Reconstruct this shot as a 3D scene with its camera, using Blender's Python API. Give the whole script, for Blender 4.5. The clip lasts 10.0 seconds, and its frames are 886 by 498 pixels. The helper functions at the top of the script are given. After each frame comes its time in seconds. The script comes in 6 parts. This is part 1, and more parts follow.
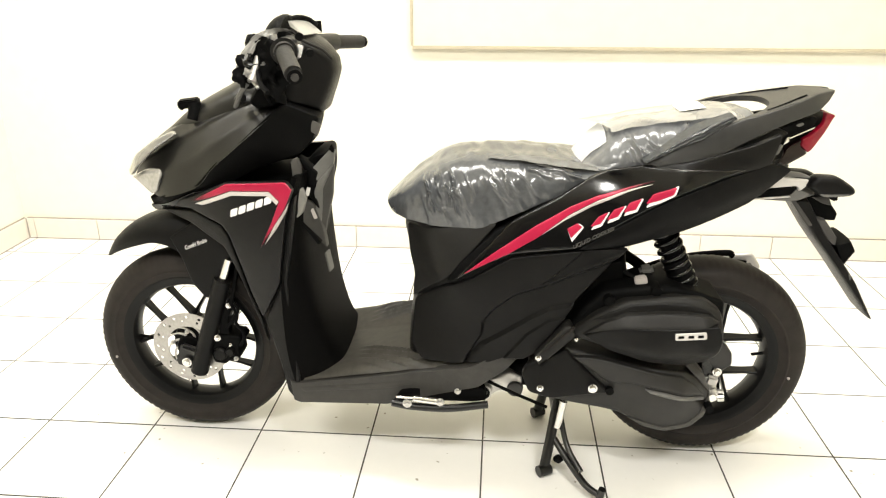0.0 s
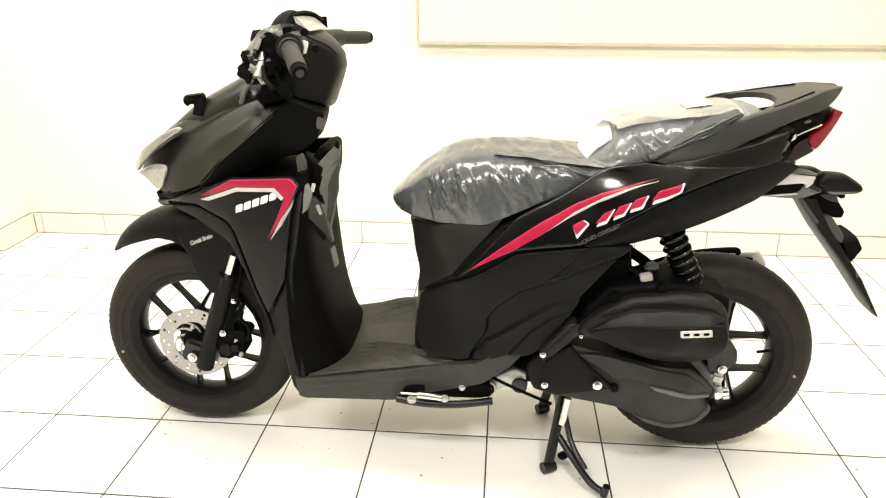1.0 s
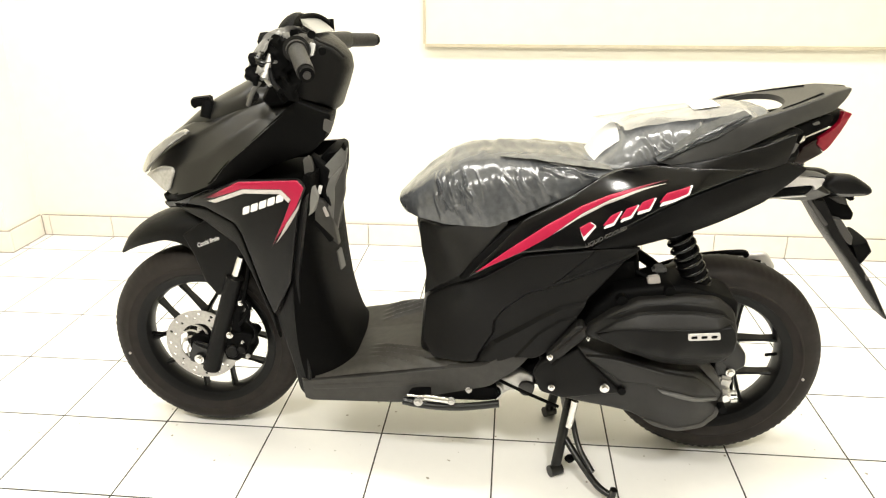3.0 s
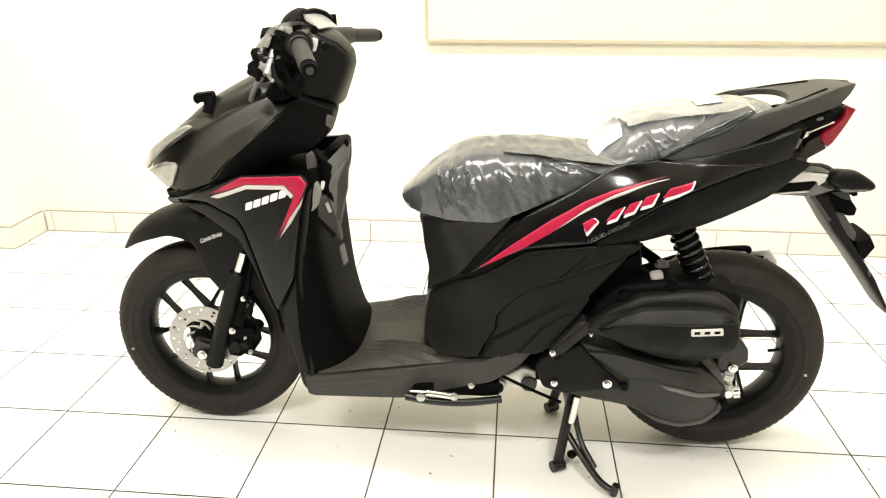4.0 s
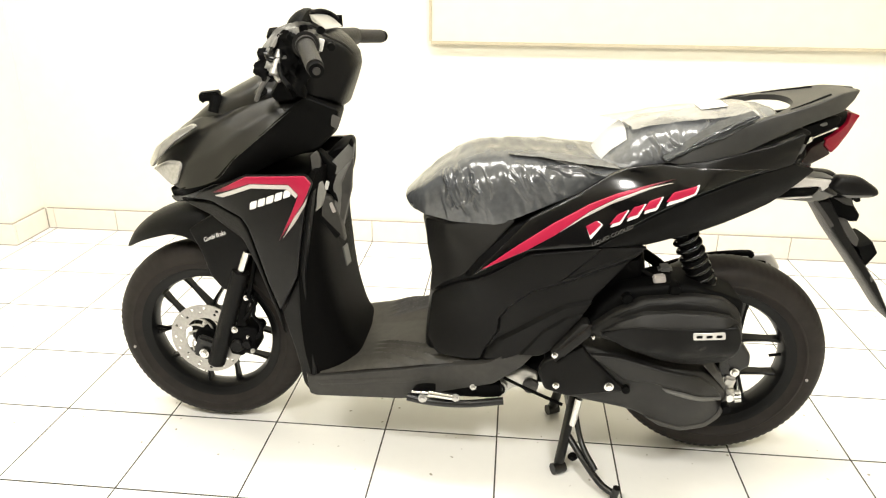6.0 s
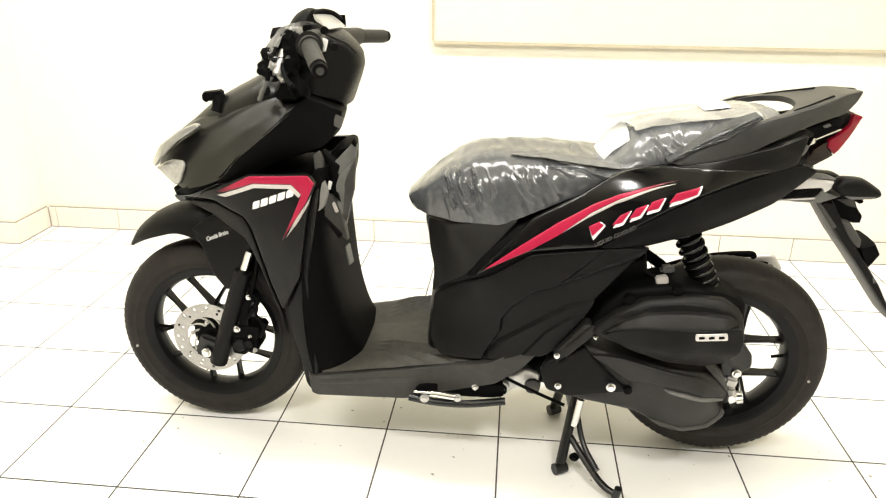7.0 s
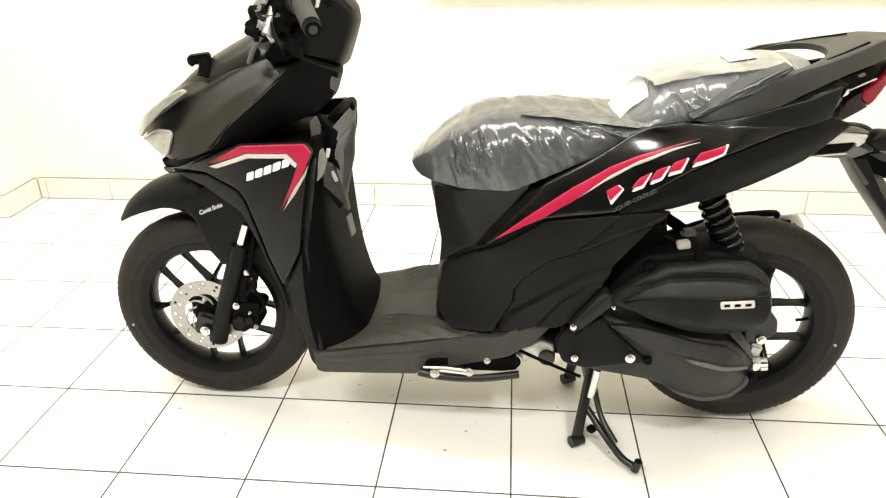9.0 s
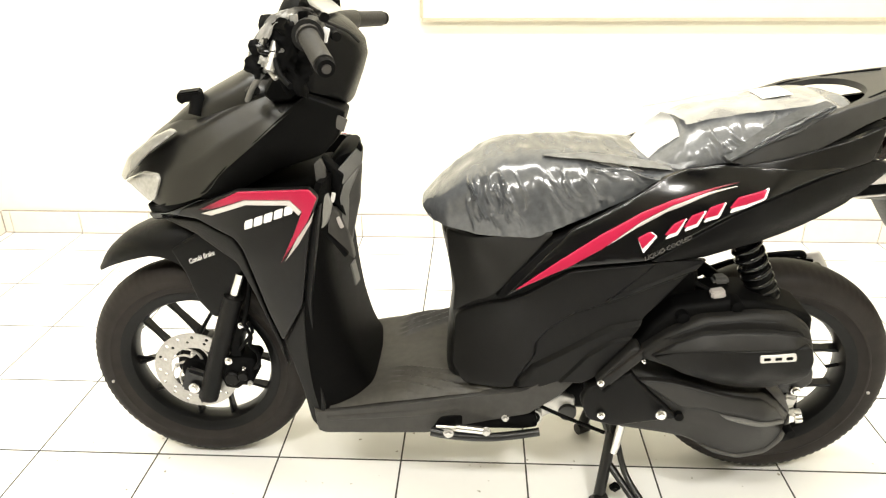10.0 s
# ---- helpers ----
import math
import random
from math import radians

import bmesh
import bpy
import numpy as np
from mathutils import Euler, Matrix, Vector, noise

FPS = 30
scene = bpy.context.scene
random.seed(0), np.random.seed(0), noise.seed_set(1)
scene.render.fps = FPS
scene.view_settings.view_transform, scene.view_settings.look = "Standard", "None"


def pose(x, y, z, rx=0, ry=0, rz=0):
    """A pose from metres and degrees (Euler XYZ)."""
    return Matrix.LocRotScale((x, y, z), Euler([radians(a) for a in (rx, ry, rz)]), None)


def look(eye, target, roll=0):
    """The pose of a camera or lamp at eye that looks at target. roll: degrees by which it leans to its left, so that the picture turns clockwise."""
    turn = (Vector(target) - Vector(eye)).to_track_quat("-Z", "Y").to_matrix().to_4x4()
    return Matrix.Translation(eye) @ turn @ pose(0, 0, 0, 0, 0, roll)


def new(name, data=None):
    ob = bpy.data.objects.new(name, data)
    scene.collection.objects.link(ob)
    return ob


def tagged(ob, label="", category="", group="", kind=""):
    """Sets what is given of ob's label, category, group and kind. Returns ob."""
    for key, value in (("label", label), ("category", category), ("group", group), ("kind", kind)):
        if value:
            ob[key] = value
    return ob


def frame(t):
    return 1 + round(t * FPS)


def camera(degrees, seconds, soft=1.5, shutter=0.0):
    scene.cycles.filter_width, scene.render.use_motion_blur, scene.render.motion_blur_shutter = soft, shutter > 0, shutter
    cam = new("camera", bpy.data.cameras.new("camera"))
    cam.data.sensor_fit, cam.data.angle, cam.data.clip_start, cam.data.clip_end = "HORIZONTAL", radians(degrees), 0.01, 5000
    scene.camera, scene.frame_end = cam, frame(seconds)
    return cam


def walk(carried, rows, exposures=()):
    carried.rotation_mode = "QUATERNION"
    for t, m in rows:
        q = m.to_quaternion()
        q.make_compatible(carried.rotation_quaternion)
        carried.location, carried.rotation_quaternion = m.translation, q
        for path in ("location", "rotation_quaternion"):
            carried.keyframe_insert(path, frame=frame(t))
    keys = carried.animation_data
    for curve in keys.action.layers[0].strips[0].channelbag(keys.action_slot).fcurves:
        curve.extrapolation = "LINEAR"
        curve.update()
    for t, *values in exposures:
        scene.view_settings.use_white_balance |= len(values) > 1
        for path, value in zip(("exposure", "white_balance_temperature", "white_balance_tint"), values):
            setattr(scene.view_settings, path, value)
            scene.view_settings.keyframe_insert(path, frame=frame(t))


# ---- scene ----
cam = camera(63.3, 10.0, 1.2, 0.5)
PATH = [
    (0, (0.608, -1.569, 1.152), (0.464, 0.287, 0.421), 0.0),
    (0.5, (0.607, -1.568, 1.152), (0.451, 0.286, 0.419), 0.1),
    (1, (0.61, -1.567, 1.153), (0.45, 0.283, 0.411), -0.0),
    (1.5, (0.611, -1.567, 1.152), (0.447, 0.285, 0.414), -0.2),
    (2, (0.611, -1.567, 1.151), (0.452, 0.286, 0.415), 0.0),
    (2.5, (0.61, -1.566, 1.151), (0.439, 0.287, 0.42), -0.1),
    (4, (0.606, -1.566, 1.15), (0.425, 0.281, 0.405), -0.2),
    (4.5, (0.603, -1.569, 1.152), (0.419, 0.28, 0.412), -0.2),
    (5, (0.602, -1.571, 1.153), (0.418, 0.281, 0.42), 0.0),
    (5.5, (0.6, -1.57, 1.15), (0.42, 0.279, 0.41), 0.3),
    (7, (0.594, -1.571, 1.152), (0.412, 0.277, 0.41), 0.6),
    (7.5, (0.598, -1.568, 1.152), (0.402, 0.275, 0.4), 0.3),
    (8, (0.598, -1.565, 1.148), (0.416, 0.275, 0.386), 0.3),
    (8.2, (0.597, -1.562, 1.146), (0.412, 0.276, 0.374), 0.1),
    (8.5, (0.593, -1.548, 1.148), (0.404, 0.282, 0.363), -0.4),
    (8.7, (0.583, -1.520, 1.146), (0.415, 0.298, 0.339), -0.6),
    (9, (0.568, -1.479, 1.143), (0.391, 0.321, 0.289), -0.9),
    (9.5, (0.526, -1.409, 1.147), (0.392, 0.396, 0.297), -0.9),
    (9.7, (0.502, -1.387, 1.1505), (0.385, 0.426, 0.331), -0.7),
    (9.9, (0.478, -1.364, 1.154), (0.378, 0.457, 0.345), -0.5),
    (10, (0.466, -1.353, 1.156), (0.375, 0.472, 0.342), -0.4),
]
walk(cam, [(t, look(eye, target, roll)) for t, eye, target, roll in PATH], exposures=[(0, -0.7), (8.5, -0.7), (9.5, -0.60), (10, -0.50)])

# ---- world and light ----
world = bpy.data.worlds.new("world")
scene.world = world
world.use_nodes = True
world.node_tree.nodes["Background"].inputs[0].default_value = (1.0, 0.95, 0.88, 1)
world.node_tree.nodes["Background"].inputs[1].default_value = 0.3
scene.view_settings.exposure = -0.7


def ceiling_lamp(x, y, power, sx=1.2, sy=0.3):
    """An area lamp under the ceiling, out of view."""
    lamp = bpy.data.lights.new("ceiling_lamp", "AREA")
    lamp.shape, lamp.size, lamp.size_y, lamp.energy, lamp.color = "RECTANGLE", sx, sy, power, (1.0, 0.976, 0.918)
    ob = new("ceiling_lamp", lamp)
    ob.location = (x, y, 2.86)
    return ob


# unseen lamps; the leftmost is added to put glints on cowl and seat
for lx, ly, power in ((-2.5, 0.0, 22), (-1.15, 0.2, 38), (0.2, 0.2, 74), (1.55, 0.2, 68), (-0.5, -2.0, 112), (1.4, -2.0, 112)):
    ceiling_lamp(lx, ly, power, 0.5 if lx == 1.4 else 1.2)


# ---- materials ----
def material(name, color, rough=0.5, metal=0.0, vary=0.15, grain=60.0, bump=0.0, bump_scale=200.0, coat=0.0, per_piece=0.0, spec=0.5, patchy=0.2):
    """A procedural surface: base colour with broad stains and fine grain, uneven gloss and fine relief."""
    m = bpy.data.materials.new(name)
    m.use_nodes = True
    nt = m.node_tree
    p = nt.nodes["Principled BSDF"]
    co = nt.nodes.new("ShaderNodeTexCoord")
    n1, n2 = nt.nodes.new("ShaderNodeTexNoise"), nt.nodes.new("ShaderNodeTexNoise")
    n1.inputs["Scale"].default_value, n1.inputs["Detail"].default_value = grain / 12, 4
    n2.inputs["Scale"].default_value, n2.inputs["Detail"].default_value = grain, 6
    for n in (n1, n2):
        nt.links.new(co.outputs["Object"], n.inputs["Vector"])
    add = nt.nodes.new("ShaderNodeMath")
    add.operation = "ADD"
    nt.links.new(n1.outputs["Fac"], add.inputs[0])
    nt.links.new(n2.outputs["Fac"], add.inputs[1])
    if per_piece:
        info, mad = nt.nodes.new("ShaderNodeObjectInfo"), nt.nodes.new("ShaderNodeMath")
        mad.operation = "MULTIPLY_ADD"
        mad.inputs[1].default_value = per_piece
        nt.links.new(info.outputs["Random"], mad.inputs[0])
        nt.links.new(add.outputs[0], mad.inputs[2])
        add = mad
    ramp = nt.nodes.new("ShaderNodeMapRange")
    ramp.inputs["From Min"].default_value, ramp.inputs["From Max"].default_value = 0.6, 1.4 + per_piece
    ramp.inputs["To Min"].default_value, ramp.inputs["To Max"].default_value = 1 - vary, 1 + vary
    nt.links.new(add.outputs[0], ramp.inputs["Value"])
    mix = nt.nodes.new("ShaderNodeVectorMath")
    mix.operation = "SCALE"
    mix.inputs[0].default_value = color
    nt.links.new(ramp.outputs[0], mix.inputs["Scale"])
    nt.links.new(mix.outputs[0], p.inputs["Base Color"])
    rr = nt.nodes.new("ShaderNodeMapRange")
    rr.inputs["To Min"].default_value, rr.inputs["To Max"].default_value = max(0.02, rough * (1 - patchy)), min(1, rough * (1 + patchy))
    nt.links.new(n1.outputs["Fac"], rr.inputs["Value"])
    nt.links.new(rr.outputs[0], p.inputs["Roughness"])
    p.inputs["Metallic"].default_value = metal
    p.inputs["Coat Weight"].default_value = coat
    p.inputs["Specular IOR Level"].default_value = spec
    if bump:
        n3, b = nt.nodes.new("ShaderNodeTexNoise"), nt.nodes.new("ShaderNodeBump")
        n3.inputs["Scale"].default_value, n3.inputs["Detail"].default_value = bump_scale, 5
        b.inputs["Strength"].default_value, b.inputs["Distance"].default_value = bump, 0.002
        nt.links.new(co.outputs["Object"], n3.inputs["Vector"])
        nt.links.new(n3.outputs["Fac"], b.inputs["Height"])
        nt.links.new(b.outputs["Normal"], p.inputs["Normal"])
    return m


MATT = material("matt_black_paint", (0.0045, 0.0044, 0.0042), 0.29, vary=0.25, bump=0.05, bump_scale=900, spec=0.42)
RAIL = material("matt_rail_paint", (0.023, 0.0226, 0.0218), 0.42, vary=0.25, bump=0.05, bump_scale=900, spec=0.36)
TAILBLACK = material("tail_black_plastic", (0.0035, 0.0034, 0.0033), 0.36, vary=0.3, bump=0.2, bump_scale=1200, spec=0.085)
SHIELD = material("matt_black_shield_paint", (0.0042, 0.004, 0.0038), 0.33, vary=0.25, bump=0.05, bump_scale=900, spec=0.2)
COWL = material("matt_metallic_black", (0.0060, 0.0057, 0.0051), 0.32, vary=0.3, grain=300, bump=0.10, bump_scale=420, spec=0.38)
GLOSS = material("gloss_black_paint", (0.003, 0.003, 0.0032), 0.13, vary=0.1, spec=0.4)
PLASTIC = material("textured_black_plastic", (0.0042, 0.004, 0.0038), 0.38, vary=0.3, bump=0.25, bump_scale=1200, spec=0.13)
DARK = material("deep_black_plastic", (0.002, 0.002, 0.002), 0.6, vary=0.2, spec=0.06)
RUBBER = material("tyre_rubber", (0.016, 0.013, 0.0112), 0.6, vary=0.35, grain=40, bump=0.2, bump_scale=500, spec=0.22)
RIM = material("black_alloy", (0.004, 0.004, 0.004), 0.4, vary=0.2, spec=0.17)
STEEL = material("brushed_steel", (0.38, 0.37, 0.355), 0.36, metal=1.0, vary=0.2, grain=150)
ALLOY = material("cast_alloy", (0.5, 0.49, 0.47), 0.45, metal=0.8, vary=0.25, bump=0.3)
CHROME = material("chrome", (0.66, 0.65, 0.63), 0.16, metal=1.0, vary=0.08)
RED = material("red_decal", (0.34, 0.010, 0.042), 0.3, vary=0.08, spec=0.3)
WHITE = material("white_decal", (0.75, 0.74, 0.72), 0.35, vary=0.05)


def fade(m, axis, start, end, dark=(0.006, 0.0058, 0.0055, 1)):
    """A print that thins out to the paint beneath along one axis of the bodywork."""
    nt = m.node_tree
    p = nt.nodes["Principled BSDF"]
    co, split, ramp, dots = nt.nodes.new("ShaderNodeTexCoord"), nt.nodes.new("ShaderNodeSeparateXYZ"), nt.nodes.new("ShaderNodeMapRange"), nt.nodes.new("ShaderNodeMix")
    nt.links.new(co.outputs["Object"], split.inputs[0])
    ramp.inputs["From Min"].default_value, ramp.inputs["From Max"].default_value = start, end
    nt.links.new(split.outputs[axis], ramp.inputs["Value"])
    dots.data_type = "RGBA"
    nt.links.new(ramp.outputs[0], dots.inputs[0])
    dots.inputs[6].default_value = dark
    nt.links.new(p.inputs["Base Color"].links[0].from_socket, dots.inputs[7])
    nt.links.new(dots.outputs[2], p.inputs["Base Color"])
    return m


FRONTRED = fade(fade(material("red_front_decal", (0.34, 0.010, 0.042), 0.3, vary=0.08, spec=0.3), "X", -0.06, 0.0), "Z", 0.582, 0.625)
REARRED = fade(material("red_side_decal", (0.34, 0.010, 0.042), 0.3, vary=0.08, spec=0.3), "X", 0.935, 0.84)
PALE = material("pale_decal", (0.5, 0.465, 0.445), 0.35, vary=0.1)
GRIP = material("grip_rubber", (0.017, 0.016, 0.0145), 0.55, vary=0.3, grain=80, bump=0.3, bump_scale=700, spec=0.3)
CHARCOAL = material("worn_dark_metal", (0.03, 0.028, 0.026), 0.4, metal=0.4, vary=0.3, spec=0.4)
MUTED = material("dull_grey_print", (0.07, 0.066, 0.062), 0.4, vary=0.1)
GREYDECAL = material("grey_decal", (0.38, 0.35, 0.33), 0.35, vary=0.1)
SILVER = material("silver_paint", (0.55, 0.53, 0.51), 0.35, metal=0.3, vary=0.08)
GREYPLASTIC = material("grey_plastic", (0.10, 0.098, 0.092), 0.5, vary=0.2, bump=0.2)
# paler copy of the grey plastic: a facet's lit look put into the colour
LITGREY = material("lit_grey_plastic", (0.19, 0.185, 0.172), 0.5, vary=0.25, bump=0.2)
FOOT = material("scuffed_black_plastic", (0.030, 0.0285, 0.026), 0.5, vary=0.3, bump=0.25, bump_scale=900, spec=0.3)
DRIVE = material("drive_cover_plastic", (0.012, 0.0113, 0.0103), 0.42, vary=0.3, bump=0.25, bump_scale=900, spec=0.3)
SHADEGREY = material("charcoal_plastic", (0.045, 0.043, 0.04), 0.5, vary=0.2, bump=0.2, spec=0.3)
SEATFOAM = material("seat_vinyl", (0.02, 0.02, 0.022), 0.5, vary=0.2, bump=0.06, bump_scale=600, spec=0.3)
MAT = material("rubber_mat", (0.080, 0.074, 0.063), 0.4, vary=0.3, bump=0.1, spec=0.4)
# white of the sheet that stands in for the bright wall at the seat step
GAPWHITE = material("bright_gap_white", (0.90, 0.895, 0.88), 0.6, vary=0.04)
REDLENS = material("red_lens", (0.17, 0.002, 0.012), 0.25, vary=0.3, grain=90, spec=0.35)
# black deepened: the shade of the inner shield's recess is in the colour
DEEP = material("shaded_black_plastic", (0.0022, 0.0021, 0.002), 0.6, vary=0.3, bump=0.3, bump_scale=900, spec=0.035)
INNER = material("inner_black_plastic", (0.003, 0.003, 0.0028), 0.5, vary=0.3, bump=0.2, bump_scale=1000, spec=0.05)
RUNLIGHT = material("running_light_lens", (0.12, 0.117, 0.11), 0.15, vary=0.3, coat=0.6)
SMOKE = material("smoked_lens", (0.008, 0.003, 0.003), 0.2, vary=0.2, spec=0.35)
LENS = material("headlight_lens", (0.36, 0.35, 0.32), 0.15, vary=0.25, grain=120, coat=0.5)
FILMSCREEN = material("screen_film", (0.24, 0.235, 0.215), 0.3, vary=0.2)
TILE = material("white_floor_tile", (0.80, 0.790, 0.768), 0.33, vary=0.02, grain=40, bump=0.02, bump_scale=60, per_piece=0.25, patchy=0.04)
# tan of the skirting grout together with the shadow line along it
SEAM = material("tan_grout_shadow", (0.34, 0.30, 0.26), 0.9, vary=0.3, grain=30)
nt = TILE.node_tree
speck, cut, spots, where = nt.nodes.new("ShaderNodeTexNoise"), nt.nodes.new("ShaderNodeMapRange"), nt.nodes.new("ShaderNodeMix"), nt.nodes.new("ShaderNodeNewGeometry")
nt.links.new(where.outputs["Position"], speck.inputs["Vector"])
speck.inputs["Scale"].default_value, speck.inputs["Detail"].default_value = 45, 1.0
cut.inputs["From Min"].default_value, cut.inputs["From Max"].default_value = 0.75, 0.79
nt.links.new(speck.outputs["Fac"], cut.inputs["Value"])
spots.data_type = "RGBA"
nt.links.new(cut.outputs[0], spots.inputs[0])
nt.links.new(nt.nodes["Principled BSDF"].inputs["Base Color"].links[0].from_socket, spots.inputs[6])
spots.inputs[7].default_value = (0.30, 0.27, 0.22, 1)
nt.links.new(spots.outputs[2], nt.nodes["Principled BSDF"].inputs["Base Color"])
GROUT = material("grey_grout", (0.05, 0.047, 0.042), 0.9, vary=0.3, grain=30)
WALL = material("cream_wall_paint", (0.862, 0.830, 0.712), 0.75, vary=0.03, grain=20, bump=0.15, bump_scale=120)
SKIRT = material("cream_skirting_tile", (0.80, 0.745, 0.665), 0.35, vary=0.06, grain=25, per_piece=0.2)
# darkened wall colour, standing in for a dim room behind the viewpoint
DIMWALL = material("dimmed_wall_paint", (0.26, 0.25, 0.24), 0.7, vary=0.1, grain=20, bump=0.15, bump_scale=120)
SATIN = material("satin_black_plastic", (0.010, 0.0095, 0.0087), 0.46, vary=0.25, bump=0.2, bump_scale=1200, spec=0.2)
BOARD = material("cream_board", (0.78, 0.73, 0.58), 0.6, vary=0.05, grain=15)
BOARDTRIM = material("board_trim", (0.5, 0.44, 0.32), 0.5, vary=0.15)


def film_material(name, milk, tone, crease=0.3, lay_scale=(24, 9, 9)):
    """Thin polythene: mostly see-through, glossy and finely creased."""
    m = bpy.data.materials.new(name)
    m.use_nodes = True
    nt = m.node_tree
    nt.nodes.remove(nt.nodes["Principled BSDF"])
    out = nt.nodes["Material Output"]
    clear, cloud, gloss = nt.nodes.new("ShaderNodeBsdfTransparent"), nt.nodes.new("ShaderNodeBsdfDiffuse"), nt.nodes.new("ShaderNodeBsdfGlossy")
    clear.inputs["Color"].default_value = (0.92, 0.92, 0.92, 1)
    cloud.inputs["Color"].default_value = (*tone, 1)
    gloss.inputs["Roughness"].default_value = 0.16
    co, n, n2 = nt.nodes.new("ShaderNodeTexCoord"), nt.nodes.new("ShaderNodeTexNoise"), nt.nodes.new("ShaderNodeTexNoise")
    n.noise_type = "RIDGED_MULTIFRACTAL"
    n.inputs["Scale"].default_value, n.inputs["Detail"].default_value = 1.0, 2.0
    lay, warp, shift = nt.nodes.new("ShaderNodeMapping"), nt.nodes.new("ShaderNodeTexNoise"), nt.nodes.new("ShaderNodeVectorMath")
    lay.inputs["Rotation"].default_value, lay.inputs["Scale"].default_value = (0, radians(-24), 0), lay_scale
    warp.inputs["Scale"].default_value = 7
    shift.operation = "MULTIPLY_ADD"
    shift.inputs[1].default_value = (0.06, 0.06, 0.06)
    nt.links.new(co.outputs["Object"], warp.inputs["Vector"])
    nt.links.new(warp.outputs["Color"], shift.inputs[0])
    nt.links.new(co.outputs["Object"], shift.inputs[2])
    nt.links.new(shift.outputs[0], lay.inputs["Vector"])
    nt.links.new(lay.outputs[0], n.inputs["Vector"])
    n2.inputs["Scale"].default_value, n2.inputs["Detail"].default_value = 9, 4
    b, fres = nt.nodes.new("ShaderNodeBump"), nt.nodes.new("ShaderNodeFresnel")
    b.inputs["Distance"].default_value = 0.01
    patch, reach = nt.nodes.new("ShaderNodeTexNoise"), nt.nodes.new("ShaderNodeMapRange")
    patch.inputs["Scale"].default_value, patch.inputs["Detail"].default_value = 11, 2
    nt.links.new(co.outputs["Object"], patch.inputs["Vector"])
    reach.inputs["From Min"].default_value, reach.inputs["From Max"].default_value = 0.42, 0.66
    reach.inputs["To Min"].default_value, reach.inputs["To Max"].default_value = crease * 0.12, crease
    nt.links.new(patch.outputs["Fac"], reach.inputs["Value"])
    nt.links.new(reach.outputs[0], b.inputs["Strength"])
    fres.inputs["IOR"].default_value = 1.5
    nt.links.new(co.outputs["Object"], n2.inputs["Vector"])
    nt.links.new(n.outputs["Fac"], b.inputs["Height"])
    for t in (gloss, fres, cloud):
        nt.links.new(b.outputs["Normal"], t.inputs["Normal"])
    r = nt.nodes.new("ShaderNodeMapRange")
    r.inputs["From Min"].default_value, r.inputs["From Max"].default_value = 0.35, 0.7
    r.inputs["To Min"].default_value, r.inputs["To Max"].default_value = milk * 0.5, milk * 1.5
    nt.links.new(n2.outputs["Fac"], r.inputs["Value"])
    m1, m2 = nt.nodes.new("ShaderNodeMixShader"), nt.nodes.new("ShaderNodeMixShader")
    nt.links.new(r.outputs[0], m1.inputs[0])
    nt.links.new(clear.outputs[0], m1.inputs[1])
    nt.links.new(cloud.outputs[0], m1.inputs[2])
    nt.links.new(fres.outputs[0], m2.inputs[0])
    nt.links.new(m1.outputs[0], m2.inputs[1])
    nt.links.new(gloss.outputs[0], m2.inputs[2])
    nt.links.new(m2.outputs[0], out.inputs["Surface"])
    return m


def cling_film(name, color):
    """Hazy polythene lying on the seat: glossy, with fine slanted creases."""
    m = material(name, color, 0.19, vary=0.25, grain=110, spec=0.62, patchy=0.75)
    nt = m.node_tree
    co, lay, ridge, relief = nt.nodes.new("ShaderNodeTexCoord"), nt.nodes.new("ShaderNodeMapping"), nt.nodes.new("ShaderNodeTexNoise"), nt.nodes.new("ShaderNodeBump")
    lay.inputs["Rotation"].default_value, lay.inputs["Scale"].default_value = (0, radians(-24), 0), (42, 14, 14)
    ridge.noise_type = "RIDGED_MULTIFRACTAL"
    ridge.inputs["Scale"].default_value, ridge.inputs["Detail"].default_value = 1.0, 2.0
    relief.inputs["Strength"].default_value, relief.inputs["Distance"].default_value = 0.36, 0.01
    nt.links.new(co.outputs["Object"], lay.inputs["Vector"])
    nt.links.new(lay.outputs[0], ridge.inputs["Vector"])
    nt.links.new(ridge.outputs["Fac"], relief.inputs["Height"])
    nt.links.new(relief.outputs["Normal"], nt.nodes["Principled BSDF"].inputs["Normal"])
    return m


FILM = cling_film("polythene_film", (0.066, 0.069, 0.073))
# paler copy of the film for the pillion seat and the tuck
PALERFILM = cling_film("paler_polythene_film", (0.105, 0.108, 0.112))
# milky tone: the wall's pale reflection put into the loose film
FLAPFILM = film_material("loose_film", 0.55, (0.42, 0.41, 0.38), 0.25, (9, 5, 5))
BAGFILM = material("grey_polythene", (0.24, 0.235, 0.22), 0.32, vary=0.4, grain=60, bump=0.5, bump_scale=90, spec=0.6)


# ---- mesh tools ----
from mathutils.geometry import delaunay_2d_cdt


def part(name, bm, mat, parent=None, label="", sharp=38):
    """Links a bmesh as one mesh object under a thing or a part."""
    bmesh.ops.recalc_face_normals(bm, faces=bm.faces)
    for f in bm.faces:
        f.smooth = True
    for e in bm.edges:
        e.smooth = not (len(e.link_faces) != 2 or e.calc_face_angle(0) > radians(sharp))
    me = bpy.data.meshes.new(name)
    bm.to_mesh(me)
    bm.free()
    me.materials.append(mat)
    ob = new(name, me)
    ob.parent = parent
    return tagged(ob, label)


